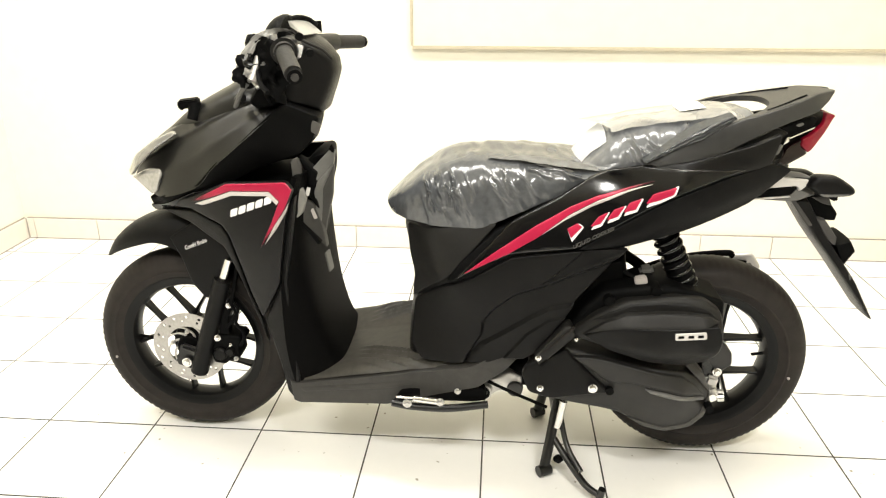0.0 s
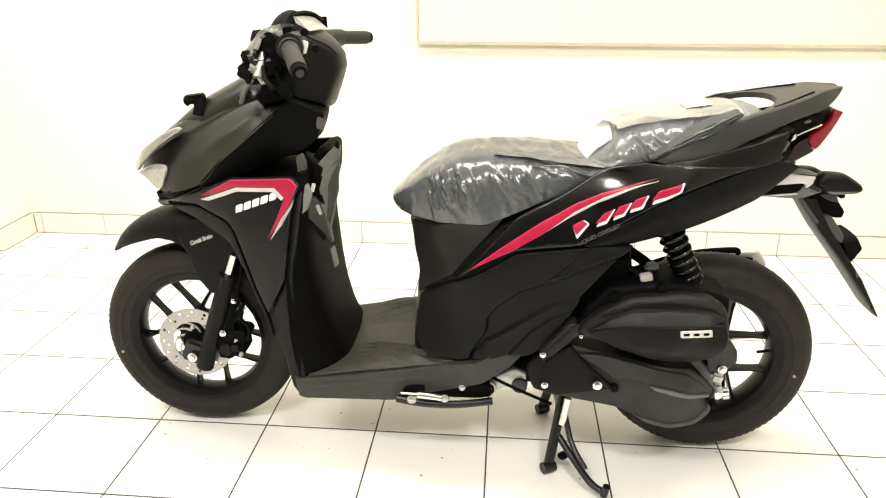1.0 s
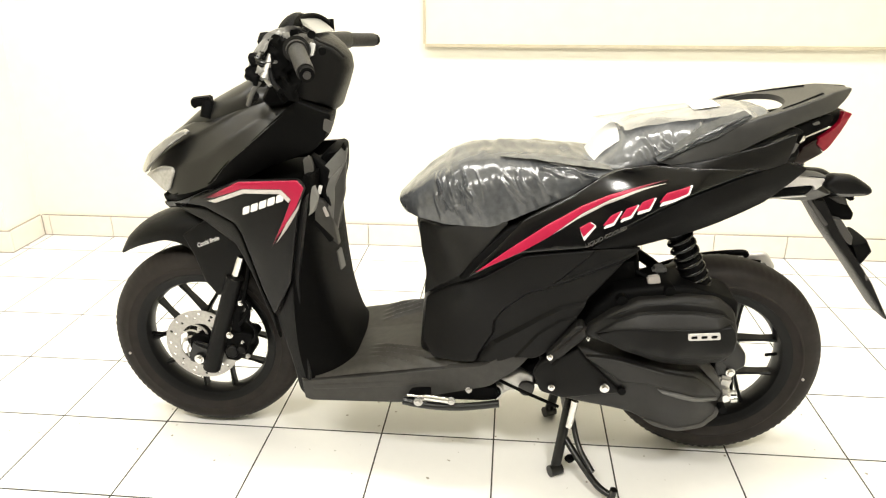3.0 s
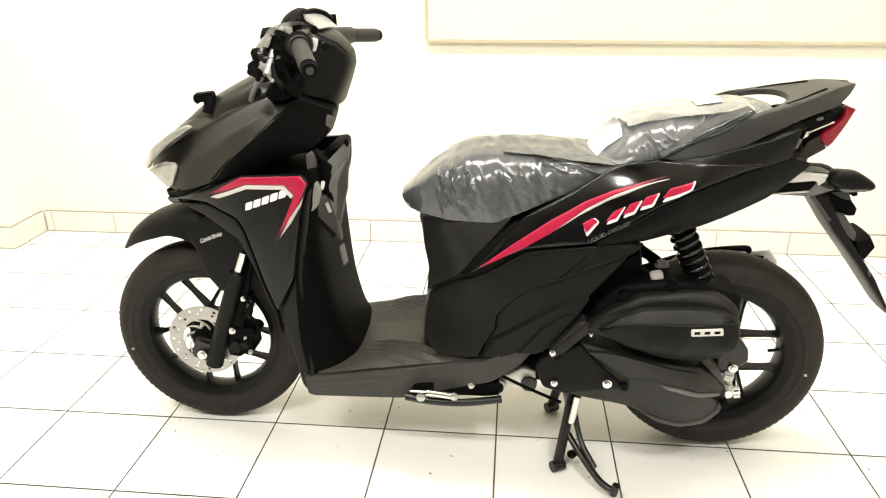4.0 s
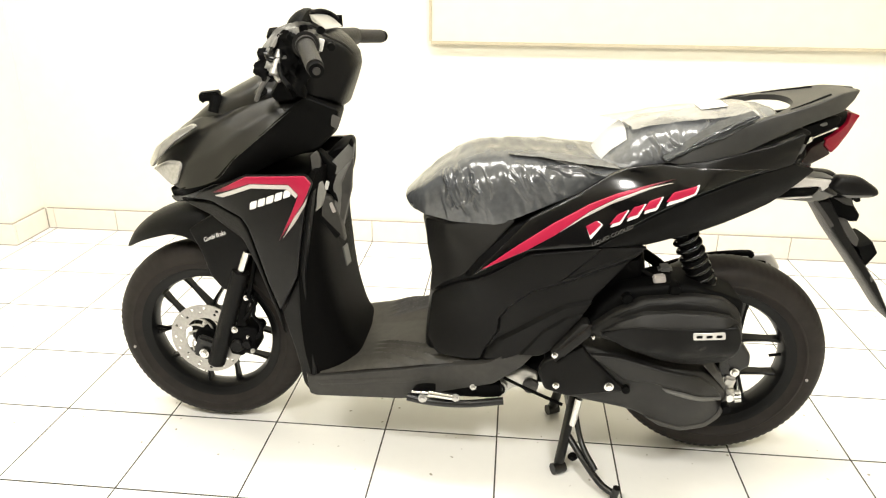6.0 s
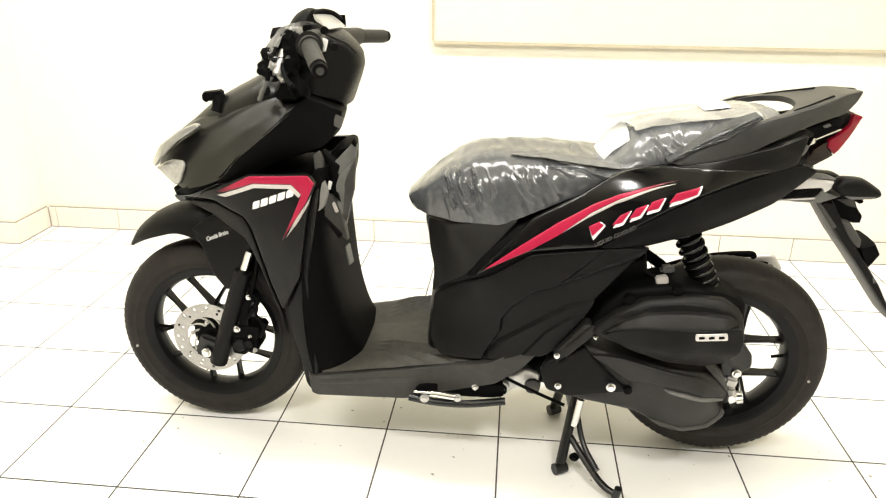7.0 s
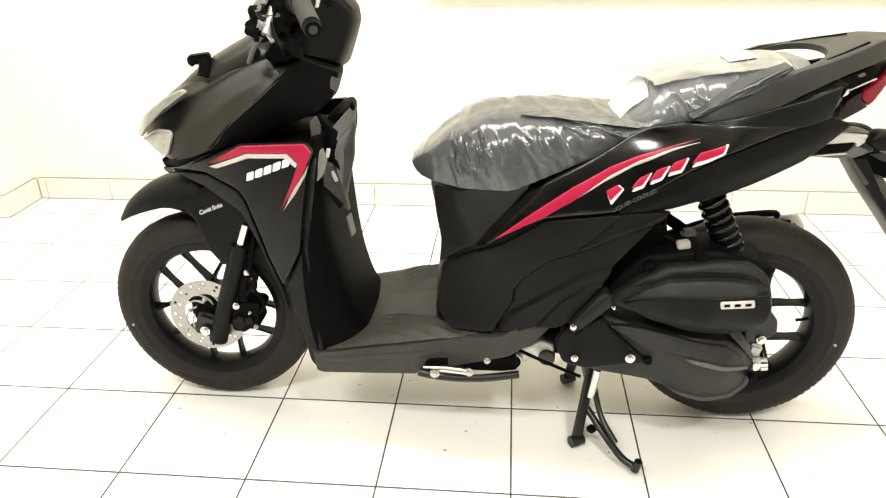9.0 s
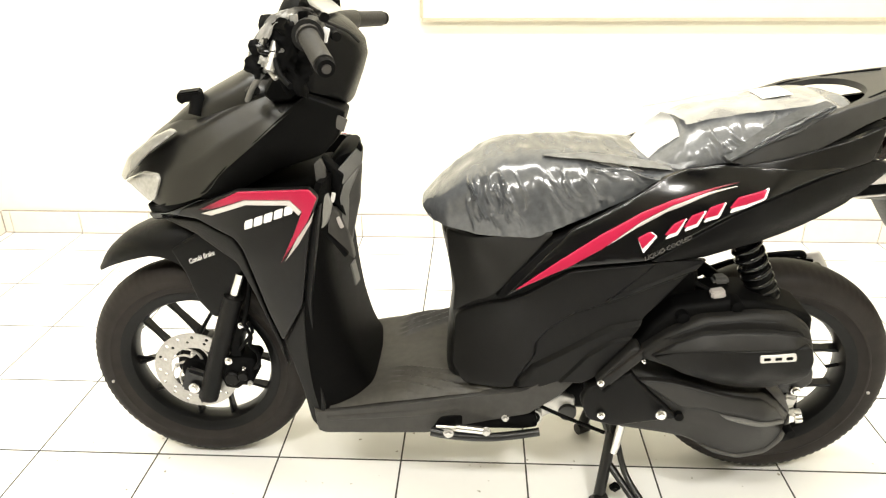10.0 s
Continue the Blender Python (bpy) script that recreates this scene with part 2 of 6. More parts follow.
def rounded(pts, r=0.006, n=3):
    """A polygon with its corners rounded."""
    out = []
    for i, p in enumerate(pts):
        a, p, b = Vector(pts[i - 1]), Vector(p), Vector(pts[(i + 1) % len(pts)])
        ra, rb = min(r, (a - p).length * 0.4), min(r, (b - p).length * 0.4)
        s, e = p + (a - p).normalized() * ra, p + (b - p).normalized() * rb
        for k in range(n + 1):
            t = k / n
            out.append(s * (1 - t) ** 2 + p * 2 * t * (1 - t) + e * t * t)
    return out


def smooth_line(pts, n=8):
    """A Catmull-Rom line through points."""
    pts = [Vector(p) for p in pts]
    ext = [2 * pts[0] - pts[1], *pts, 2 * pts[-1] - pts[-2]]
    out = []
    for i in range(1, len(ext) - 2):
        a, b, c, d = ext[i - 1:i + 3]
        for k in range(n):
            t = k / n
            out.append(0.5 * ((2 * b) + (c - a) * t + (2 * a - 5 * b + 4 * c - d) * t * t + (3 * b - a - 3 * c + d) * t ** 3))
    return [*out, pts[-1]]


def field(ctrl):
    """A smooth height over (x, z) through a few control points."""
    c = np.array(ctrl, float)
    n = len(c)
    a = np.zeros((n + 3, n + 3))
    a[:n, :n] = np.sqrt(((c[:, None, :2] - c[None, :, :2]) ** 2).sum(-1) + 1e-4)
    a[:n, n], a[:n, n + 1:] = 1, c[:, :2]
    a[n, :n], a[n + 1:, :n] = 1, c[:, :2].T
    k = np.linalg.lstsq(a, np.concatenate([c[:, 2], np.zeros(3)]), rcond=None)[0]

    def height(x, z):
        d = np.sqrt((c[:, 0] - x) ** 2 + (c[:, 1] - z) ** 2 + 1e-4)
        return float(d @ k[:n] + k[n] + k[n + 1] * x + k[n + 2] * z)
    return height


def edge_distance(poly):
    p = np.array([tuple(v) for v in poly])
    q = np.roll(p, -1, 0)
    d, l2 = q - p, ((q - p) ** 2).sum(1) + 1e-12

    def dist(x, z):
        v = np.array((x, z)) - p
        t = np.clip((v * d).sum(1) / l2, 0, 1)
        return float(np.sqrt(((v - d * t[:, None]) ** 2).sum(1).min()))
    return dist


def inside(poly, x, z):
    """Whether a point lies in a polygon."""
    hit = False
    for a, b in zip(poly, [*poly[1:], poly[0]]):
        if (a[1] > z) != (b[1] > z) and x < (b[0] - a[0]) * (z - a[1]) / (b[1] - a[1]) + a[0]:
            hit = not hit
    return hit


def flat_grid(outline, r, cell, corner, lines=()):
    """The outline as a flat mesh in x and z, evenly triangulated, with rings near its edge."""
    poly = rounded(outline, corner)
    dist = edge_distance(poly)
    line = []
    for a, b in zip(poly, [*poly[1:], poly[0]]):
        n = max(1, math.ceil((b - a).length / (cell * 0.7)))
        line += [a.lerp(b, k / n) for k in range(n)]
    turn = sum(a.x * b.y - b.x * a.y for a, b in zip(poly, [*poly[1:], poly[0]]))
    pts = list(line)
    for share in ((0.2, 0.6, 1.0) if r < 0.011 else (0.05, 0.15, 0.32, 0.6, 1.0)):
        for i, p in enumerate(line):
            d = (line[(i + 1) % len(line)] - line[i - 1]).normalized()
            q = p + Vector((-d.y, d.x)) * math.copysign(share * r, turn)
            if dist(q.x, q.y) > share * r * 0.9 and inside(poly, q.x, q.y):
                pts.append(q)
    along = []
    for a, b in lines:
        n = max(1, math.ceil((b - a).length / (cell * 0.9)))
        along += [a.lerp(b, k / n) for k in range(n + 1)]
    along = [p for p in along if inside(poly, p.x, p.y) and dist(p.x, p.y) > r * 1.1]
    near = np.array([tuple(p) for p in along]) if along else np.full((1, 2), 9.0)
    pts += along
    xs, zs = [p.x for p in poly], [p.y for p in poly]
    for j in range(int((max(zs) - min(zs)) / (cell * 0.87)) + 2):
        for i in range(int((max(xs) - min(xs)) / cell) + 2):
            x, z = min(xs) + (i + 0.5 * (j % 2)) * cell, min(zs) + j * cell * 0.87
            if inside(poly, x, z) and dist(x, z) > r + cell * 0.45 and ((near - (x, z)) ** 2).sum(1).min() > (cell * 0.55) ** 2:
                pts.append(Vector((x, z)))
    n = len(line)
    verts, _, faces, *_ = delaunay_2d_cdt(pts, [(i, (i + 1) % n) for i in range(n)], [], 1, 1e-6)
    bm = bmesh.new()
    made = [bm.verts.new((p[0], 0, p[1])) for p in verts]
    for f in faces:
        bm.faces.new([made[i] for i in f])
    bmesh.ops.delete(bm, geom=[v for v in bm.verts if not v.link_faces], context="VERTS")
    return bm, dist


def panel(name, outline, height, mat, parent, side=-1, lift=0.0, thick=0.006, r=0.004, cell=0.014, corner=0.008, label="", creases=(), lines=()):
    """A moulded side panel: an outline in x and z, bowed out by height(x, z), with a rounded rim and a thickness.
    creases: (x1, z1, x2, z2, depth, width): the side to the left of the line falls away by depth over width."""
    bm, dist = flat_grid(outline, r, cell, corner, lines)
    w = height if callable(height) else (lambda x, z: height)
    for v in bm.verts:
        x, z = v.co.x, v.co.z
        e = 1 - min(dist(x, z) / r, 1)
        y = w(x, z) + lift - r * (1 - math.sqrt(max(0, 1 - e * e)))
        for x1, z1, x2, z2, depth, width in creases:
            off = ((x - x1) * (z2 - z1) - (z - z1) * (x2 - x1)) / math.hypot(x2 - x1, z2 - z1)
            y -= depth * min(1, max(0, -off / width))
        v.co.y = side * y
    made = bmesh.ops.extrude_face_region(bm, geom=bm.faces[:], use_keep_orig=True)
    for v in made["geom"]:
        if isinstance(v, bmesh.types.BMVert):
            v.co.y -= side * thick
    return part(name, bm, mat, parent, label)


def pillow(name, outline, height, mat, parent, r=0.04, cell=0.016, corner=0.012, label=""):
    """A closed body, alike on both sides of the middle, that swells from its outline."""
    bm, dist = flat_grid(outline, r, cell, corner)
    w = height if callable(height) else (lambda x, z: height)
    rim = [e for e in bm.edges if e.is_boundary]
    rim_verts = {v for e in rim for v in e.verts}
    for v in bm.verts:
        e = 1 - min(dist(v.co.x, v.co.z) / r, 1)
        v.co.y = 0 if v in rim_verts else -w(v.co.x, v.co.z) * math.sqrt(max(0, 1 - e * e)) ** 0.8
    made = bmesh.ops.duplicate(bm, geom=bm.faces[:])
    for v in made["geom"]:
        if isinstance(v, bmesh.types.BMVert):
            v.co.y = -v.co.y
    bmesh.ops.remove_doubles(bm, verts=bm.verts, dist=0.0005)
    return part(name, bm, mat, parent, label)


def arch(name, sections, mat, parent, power=2.4, n=20, steps=5, thick=0.0, label="", ruffle=None, grow=0.0, sharp=38, profile=None):
    """A U-shaped body along sections (x, z of the ridge; x, z of the lower edge; half width). Closed below unless it has a thickness."""
    rows = []
    s = np.array(sections, float)
    t = np.linspace(0, len(s) - 1, (len(s) - 1) * steps + 1)
    for u in t:
        i = min(int(u), len(s) - 2)
        f = u - i
        a, b, c, d = s[max(i - 1, 0)], s[i], s[i + 1], s[min(i + 2, len(s) - 1)]
        rows.append(0.5 * (2 * b + (c - a) * f + (2 * a - 5 * b + 4 * c - d) * f * f + (3 * b - a - 3 * c + d) * f ** 3))
    bm = bmesh.new()
    grid = []
    for tx, tz, lx, lz, w in rows:
        line = []
        for k in range(n + 1):
            th = math.pi * (k / n - 0.5)
            y = math.copysign(abs(math.sin(th)) ** (2 / power), th) * (w + grow)
            h = abs(math.cos(th)) ** (2 / power)
            if profile:
                u = abs(2 * k / n - 1) * (len(profile) - 1)
                j = min(int(u), len(profile) - 2)
                (ya, ha), (yb, hb) = profile[j], profile[j + 1]
                y, h = math.copysign(ya + (yb - ya) * (u - j), k - n / 2) * (w + grow), ha + (hb - ha) * (u - j)
            p = Vector((lx + (tx - lx) * h, y, lz - 0.3 * grow + (tz - lz + 1.3 * grow) * h))
            line.append(bm.verts.new(ruffle(p) if ruffle else p))
        grid.append(line)
    for a, b in zip(grid, grid[1:]):
        for k in range(n):
            bm.faces.new((a[k], a[k + 1], b[k + 1], b[k]))
        if not thick:
            bm.faces.new((a[0], b[0], b[n], a[n]))
    if not thick:
        bm.faces.new(grid[0])
        bm.faces.new(grid[-1])
    else:
        bmesh.ops.recalc_face_normals(bm, faces=bm.faces)
        bmesh.ops.solidify(bm, geom=bm.faces[:], thickness=thick)
    return part(name, bm, mat, parent, label, sharp)


def tube(name, pts, r, mat, parent=None, n=10, smooth=6, label="", ends=None):
    """A round bar along points; ends: a second radius to taper to."""
    line = smooth_line(pts, smooth) if len(pts) > 2 else [Vector(p) for p in pts]
    bm = bmesh.new()
    rings = []
    for i, p in enumerate(line):
        d = (line[min(i + 1, len(line) - 1)] - line[max(i - 1, 0)]).normalized()
        s = d.cross(Vector((0, 0, 1)) if abs(d.z) < 0.9 else Vector((0, 1, 0))).normalized()
        u = d.cross(s)
        rad = r + ((ends - r) * i / (len(line) - 1) if ends is not None else 0)
        rings.append([bm.verts.new(p + (s * math.cos(a) + u * math.sin(a)) * rad) for a in (2 * math.pi * k / n for k in range(n))])
    for a, b in zip(rings, rings[1:]):
        for k in range(n):
            bm.faces.new((a[k], a[(k + 1) % n], b[(k + 1) % n], b[k]))
    bm.faces.new(rings[0])
    bm.faces.new(rings[-1])
    return part(name, bm, mat, parent, label, 50)


def lathe(name, profile, centre, mat, parent, n=48, label="", closed=True, dent=None):
    """A body turned about the sideways axis through centre; profile: (radius, y)."""
    bm = bmesh.new()
    rings = []
    for k in range(n):
        a = 2 * math.pi * k / n
        rings.append([bm.verts.new((centre[0] + (r - (dent(k, r, y) if dent else 0)) * math.cos(a), centre[1] + y, centre[2] + (r - (dent(k, r, y) if dent else 0)) * math.sin(a))) for r, y in profile])
    m = len(profile)
    for i in range(n):
        a, b = rings[i], rings[(i + 1) % n]
        for k in range(m if closed else m - 1):
            bm.faces.new((a[k], a[(k + 1) % m], b[(k + 1) % m], b[k]))
    bmesh.ops.remove_doubles(bm, verts=bm.verts, dist=1e-5)
    return part(name, bm, mat, parent, label)


def block(name, size, m, mat, parent=None, bevel=0.004, label=""):
    """A box with rounded edges, at the pose m."""
    bm = bmesh.new()
    bmesh.ops.create_cube(bm, size=1)
    bmesh.ops.scale(bm, vec=size, verts=bm.verts)
    bmesh.ops.bevel(bm, geom=bm.edges[:], offset=min(bevel, min(size) * 0.3), segments=2, affect="EDGES")
    bm.transform(m)
    return part(name, bm, mat, parent, label)


def bolt(parent, x, w, z, r=0.009, mat=None, side=-1):
    """A hexagon-headed bolt with its washer on a side face."""
    bm = bmesh.new()
    for rad, depth, seg in ((r, 0.003, 20), (r * 0.68, 0.009, 6)):
        bmesh.ops.create_cone(bm, cap_ends=True, segments=seg, radius1=rad, radius2=rad * 0.94, depth=depth, matrix=pose(x, side * (w + depth / 2), z, 90))
    return part("bolt", bm, mat or ALLOY, parent, "", 30)


# ---- the room ----
T = 0.295
BACK, LEFT, RIGHT, FRONT, HIGH = 1.364, -1.523, 4.2, -9.0, 2.9


def wall(name, x0, x1, y0, y1, z0, z1, mat, label):
    bm = bmesh.new()
    bmesh.ops.create_cube(bm, size=1, matrix=Matrix.LocRotScale(((x0 + x1) / 2, (y0 + y1) / 2, (z0 + z1) / 2), None, (x1 - x0, y1 - y0, z1 - z0)))
    return tagged(part(name, bm, mat), label, "wall", kind="structure")


wall("wall_north", LEFT, RIGHT + 0.15, BACK, BACK + 0.15, -0.1, HIGH, WALL, "cream painted plaster wall behind the scooter")
wall("wall_east", RIGHT, RIGHT + 0.15, FRONT, BACK, -0.1, HIGH, WALL, "plain cream painted side wall of the room")
# unseen, and darker than the other walls so the black panels reflect less
wall("wall_south", -3.65, RIGHT + 0.15, FRONT - 0.15, FRONT, -0.1, HIGH, DIMWALL, "unseen wall closing the room, darkened to dim reflections")
wall("wall_west", -3.65, -3.5, FRONT, BACK, -0.1, HIGH, WALL, "plain cream painted side wall of the room")
wall("wall_pier", -3.5, LEFT, 1.137, BACK + 0.15, -0.1, HIGH, WALL, "cream painted wall pier stepping forward beside the corner")
tagged(wall("ceiling", -3.65, RIGHT + 0.15, FRONT - 0.15, BACK + 0.15, HIGH, HIGH + 0.1, WALL, "plain white painted ceiling"), category="ceiling")
floor = tagged(wall("floor", -3.5, RIGHT, FRONT, BACK, -0.1, -0.0005, GROUT, "white glazed tile floor with grey grout joints"), category="floor")

board = wall("wall_board", 0.264, RIGHT - 0.02, BACK - 0.022, BACK - 0.0005, 0.863, 2.2, BOARD, "large cream board panel fixed on the wall")
tagged(board, category="wall panel")
edge = wall("board_edge", 0.262, RIGHT - 0.02, BACK - 0.028, BACK - 0.001, 0.852, 0.8625, BOARDTRIM, "thin tan trim under the cream board")
tagged(edge, category="trim")
edge = wall("board_edge", 0.255, 0.2635, BACK - 0.028, BACK - 0.001, 0.8635, 2.2, BOARDTRIM, "thin tan trim beside the cream board")
tagged(edge, category="trim")


# ---- the scooter ----
scooter = tagged(new("motor_scooter"), "matt black motor scooter with red stripes on its centre stand", "motor scooter")
scooter.location = (0, 0.045, 0)


# -- wheels --
def wheel(name, x, z, R, half, rim_r, spin, gap, label, lean=0):
    """Tyre, black alloy rim, hub and five pairs of parallel spokes."""
    c = (x, 0, z)
    k = rim_r
    rim = lathe(name, [(k + 0.004, -half * 0.8), (k + 0.004, half * 0.7), (k - 0.006, half * 0.7), (k - 0.018, half * 0.5), (k - 0.025, 0.0), (k - 0.023, -half * 0.45), (k - 0.018, -half * 0.66), (k - 0.008, -half * 0.74), (k - 0.002, -half * 0.8)], c, RIM, scooter, 72, label)
    prof = [(k - 0.002, -half * 0.72), (k + 0.012, -half * 0.86), (k + 0.020, -half * 0.95), (k + 0.022, -half * 0.99), (k + 0.025, -half * 0.99), (k + 0.027, -half * 0.97), (k + 0.036, -half), (R - 0.028, -half * 0.98), (R - 0.016, -half * 0.86), (R - 0.006, -half * 0.55), (R - 0.001, -half * 0.2), (R, 0.0)]
    prof = prof + [(r, -y) for r, y in reversed(prof[:-1])]

    def groove(i, r, y):
        deep = r > R - 0.022 and abs(y) > half * 0.3 and (i + int(abs(y) / half * 3)) % 3 == 0
        return 0.0024 if deep else 0.0
    lathe("tyre", prof, c, RUBBER, rim, 264, "black road tyre with slanted shoulder grooves", dent=groove)
    lathe("hub", [(0.016, -half * 1.05), (0.05, -half * 0.8), (0.056, -half * 0.4), (0.056, half * 0.4), (0.05, half * 0.8), (0.016, half * 1.05)], c, RIM, rim, 32)
    for i in range(5):
        for off in (-1, 1):
            bm = bmesh.new()
            a = radians(spin + 72 * i + (lean if i == 1 else 0))
            ring = []
            for rr, wide, deep, o in ((0.025, 0.014, half * 0.5, gap * 0.9), (0.07, 0.0095, half * 0.30, gap), (0.12, 0.008, half * 0.24, gap), (k - 0.006, 0.012, half * 0.32, gap)):
                q = []
                for s, d in ((-1, -1), (1, -1), (1, 1), (-1, 1)):
                    t = off * o + s * wide / 2 * (0.8 if d < 0 else 1)
                    q.append(bm.verts.new((x + rr * math.cos(a) - t * math.sin(a), d * deep, z + rr * math.sin(a) + t * math.cos(a))))
                ring.append(q)
            for p, q in zip(ring, ring[1:]):
                for j in range(4):
                    bm.faces.new((p[j], p[(j + 1) % 4], q[(j + 1) % 4], q[j]))
            bm.faces.new(ring[0])
            bm.faces.new(ring[-1])
            bmesh.ops.bevel(bm, geom=[e for e in bm.edges if e.calc_length() > 0.02], offset=0.0025, segments=1, affect="EDGES")
            part("spoke", bm, RIM, rim)
    return rim


FX, FZ, RX, RZ = -0.157, 0.252, 1.112, 0.258
front_wheel = wheel("front_wheel", FX, FZ, 0.252, 0.046, 0.180, 129, 0.039, "black alloy front wheel with paired spokes")
rear_wheel = wheel("rear_wheel", RX, RZ, 0.258, 0.056, 0.180, 1, 0.046, "black alloy rear wheel with paired spokes", 12)
tube("valve", [(FX - 0.155, -0.012, FZ + 0.002), (FX - 0.118, -0.02, FZ + 0.004)], 0.004, DARK, front_wheel)
tube("valve", [(RX + 0.160, -0.012, RZ + 0.014), (RX + 0.128, -0.02, RZ + 0.013)], 0.004, DARK, rear_wheel)
for (cx, cz), side in (((FX, FZ), 1), ((RX, RZ), 1)):
    bm = bmesh.new()
    a = radians(192 if cx < 0 else -8)
    bmesh.ops.create_icosphere(bm, subdivisions=2, radius=0.0036, matrix=pose(cx + 0.212 * math.cos(a), -0.0462 if cx < 0 else -0.0562, cz + 0.212 * math.sin(a)))
    part("paint_dot", bm, GREYDECAL, front_wheel if cx < 0 else rear_wheel, "small white paint dot")


def brake_disc(cx, cz, w, R):
    """A drilled and slotted steel disc on the wheel's side."""
    def ring(x, z, r, n):
        return [Vector((x + r * math.cos(2 * math.pi * k / n), z + r * math.sin(2 * math.pi * k / n))) for k in range(n)]
    holes = [(R * share * math.cos(radians(off + 360 / count * k)), R * share * math.sin(radians(off + 360 / count * k)), rad)
             for share, count, off, rad in ((0.89, 16, 0, 0.0042), (0.77, 12, 9, 0.0036)) for k in range(count)]
    loops = [ring(0, 0, R, 96), ring(0, 0, R * 0.62, 60)] + [ring(x, z, r, 10) for x, z, r in holes]
    pts, edges = [], []
    for loop in loops:
        edges += [(len(pts) + k, len(pts) + (k + 1) % len(loop)) for k in range(len(loop))]
        pts += loop
    verts, _, faces, *_ = delaunay_2d_cdt(pts, edges, [], 0, 1e-7)
    bm = bmesh.new()
    made = [bm.verts.new((cx + p[0], -w - 0.0015, cz + p[1])) for p in verts]
    for f in faces:
        mx, mz = sum(verts[i][0] for i in f) / 3, sum(verts[i][1] for i in f) / 3
        if math.hypot(mx, mz) > R * 0.615 and all(math.hypot(mx - x, mz - z) > r * 0.99 for x, z, r in holes):
            bm.faces.new([made[i] for i in f])
    bmesh.ops.delete(bm, geom=[v for v in bm.verts if not v.link_faces], context="VERTS")
    back = bmesh.ops.extrude_face_region(bm, geom=bm.faces[:], use_keep_orig=True)
    for v in back["geom"]:
        if isinstance(v, bmesh.types.BMVert):
            v.co.y += 0.003
    disc = part("brake_disc", bm, STEEL, front_wheel, "drilled bright steel brake disc")
    for k in range(9):
        a = radians(40 * k + 20)
        line = [(0.030 + (0.63 * R - 0.030) * j / 6, a + 0.95 * (j / 6) ** 1.3) for j in range(7)]
        bm = bmesh.new()
        edge = [[bm.verts.new((cx + r * math.cos(t + d * 0.0036 / r), -w - 0.001, cz + r * math.sin(t + d * 0.0036 / r))) for d in (-1, 1)] for r, t in line]
        for p, q in zip(edge, edge[1:]):
            bm.faces.new((p[0], p[1], q[1], q[0]))
        made = bmesh.ops.extrude_face_region(bm, geom=bm.faces[:], use_keep_orig=True)
        for v in made["geom"]:
            if isinstance(v, bmesh.types.BMVert):
                v.co.y += 0.003
        part("disc_arm", bm, STEEL, disc)
    lathe("disc_carrier", [(0.0, -w - 0.006), (0.03, -w - 0.006), (0.034, -w), (0.034, -w + 0.01), (0.0, -w + 0.01)], (cx, 0, cz), DARK, disc, 32)
    for k in range(5):
        a = radians(72 * k + 20)
        bolt(disc, cx + 0.045 * math.cos(a), w + 0.001, cz + 0.045 * math.sin(a), 0.006)


brake_disc(FX, FZ, 0.058, 0.095)

# -- front fork, caliper and mudguard --
for s in (-1, 1):
    leg = tube("fork_leg", [(-0.130, s * 0.082, 0.198), (-0.09, s * 0.082, 0.315), (-0.040, s * 0.082, 0.455)], 0.022, PLASTIC, scooter, 16, 4, "black fork slider", 0.021)
    tube("fork_tube", [(-0.042, s * 0.082, 0.45), (-0.019, s * 0.082, 0.508)], 0.0105, CHROME, leg, 14, 4, "chromed fork tube")
    block("axle_clamp", (0.05, 0.02, 0.06), pose(FX + 0.004, s * 0.082, FZ - 0.012, 0, 20, 0), MATT, leg, 0.008)
    bolt(leg, FX + 0.006, 0.098, FZ - 0.02, 0.013, CHROME, s)
caliper = panel("brake_caliper", [(-0.086, 0.285), (-0.070, 0.302), (-0.042, 0.306), (-0.014, 0.302), (-0.007, 0.290), (-0.020, 0.268), (-0.018, 0.248), (-0.028, 0.230), (-0.044, 0.234), (-0.058, 0.222), (-0.086, 0.226), (-0.092, 0.251)], 0.088, DARK, scooter, thick=0.05, r=0.008, cell=0.008, corner=0.004, label="black brake caliper with bright bolts")
panel("caliper_bracket", [(-0.066, 0.306), (-0.055, 0.358), (-0.040, 0.393), (-0.022, 0.396), (-0.021, 0.382), (-0.036, 0.356), (-0.040, 0.306)], 0.086, DARK, caliper, thick=0.02, r=0.004, cell=0.01, corner=0.004)
for bx, bz, rad in ((-0.066, 0.255, 0.017), (-0.040, 0.262, 0.012)):
    lathe("piston_cap", [(0.0, -0.098), (rad * 0.8, -0.098), (rad, -0.094), (rad, -0.08), (0.0, -0.08)], (bx, 0, bz), PLASTIC, caliper, 20)
for bx, bz, br, mt in ((-0.068, 0.300, 0.009, CHROME), (-0.036, 0.283, 0.004, CHROME), (-0.027, 0.243, 0.006, ALLOY), (-0.030, 0.390, 0.007, CHROME)):
    bolt(caliper, bx, 0.090, bz, br, mt)
tube("brake_hose", [(-0.022, -0.096, 0.397), (-0.009, -0.1, 0.369), (-0.013, -0.1, 0.347), (0.002, -0.1, 0.326), (0.001, -0.098, 0.302), (-0.012, -0.09, 0.282)], 0.0045, DARK, caliper)
tube("hose_guide", [(-0.013, -0.097, 0.400), (-0.004, -0.1, 0.381), (-0.020, -0.1, 0.356), (-0.040, -0.092, 0.330)], 0.004, DARK, caliper)
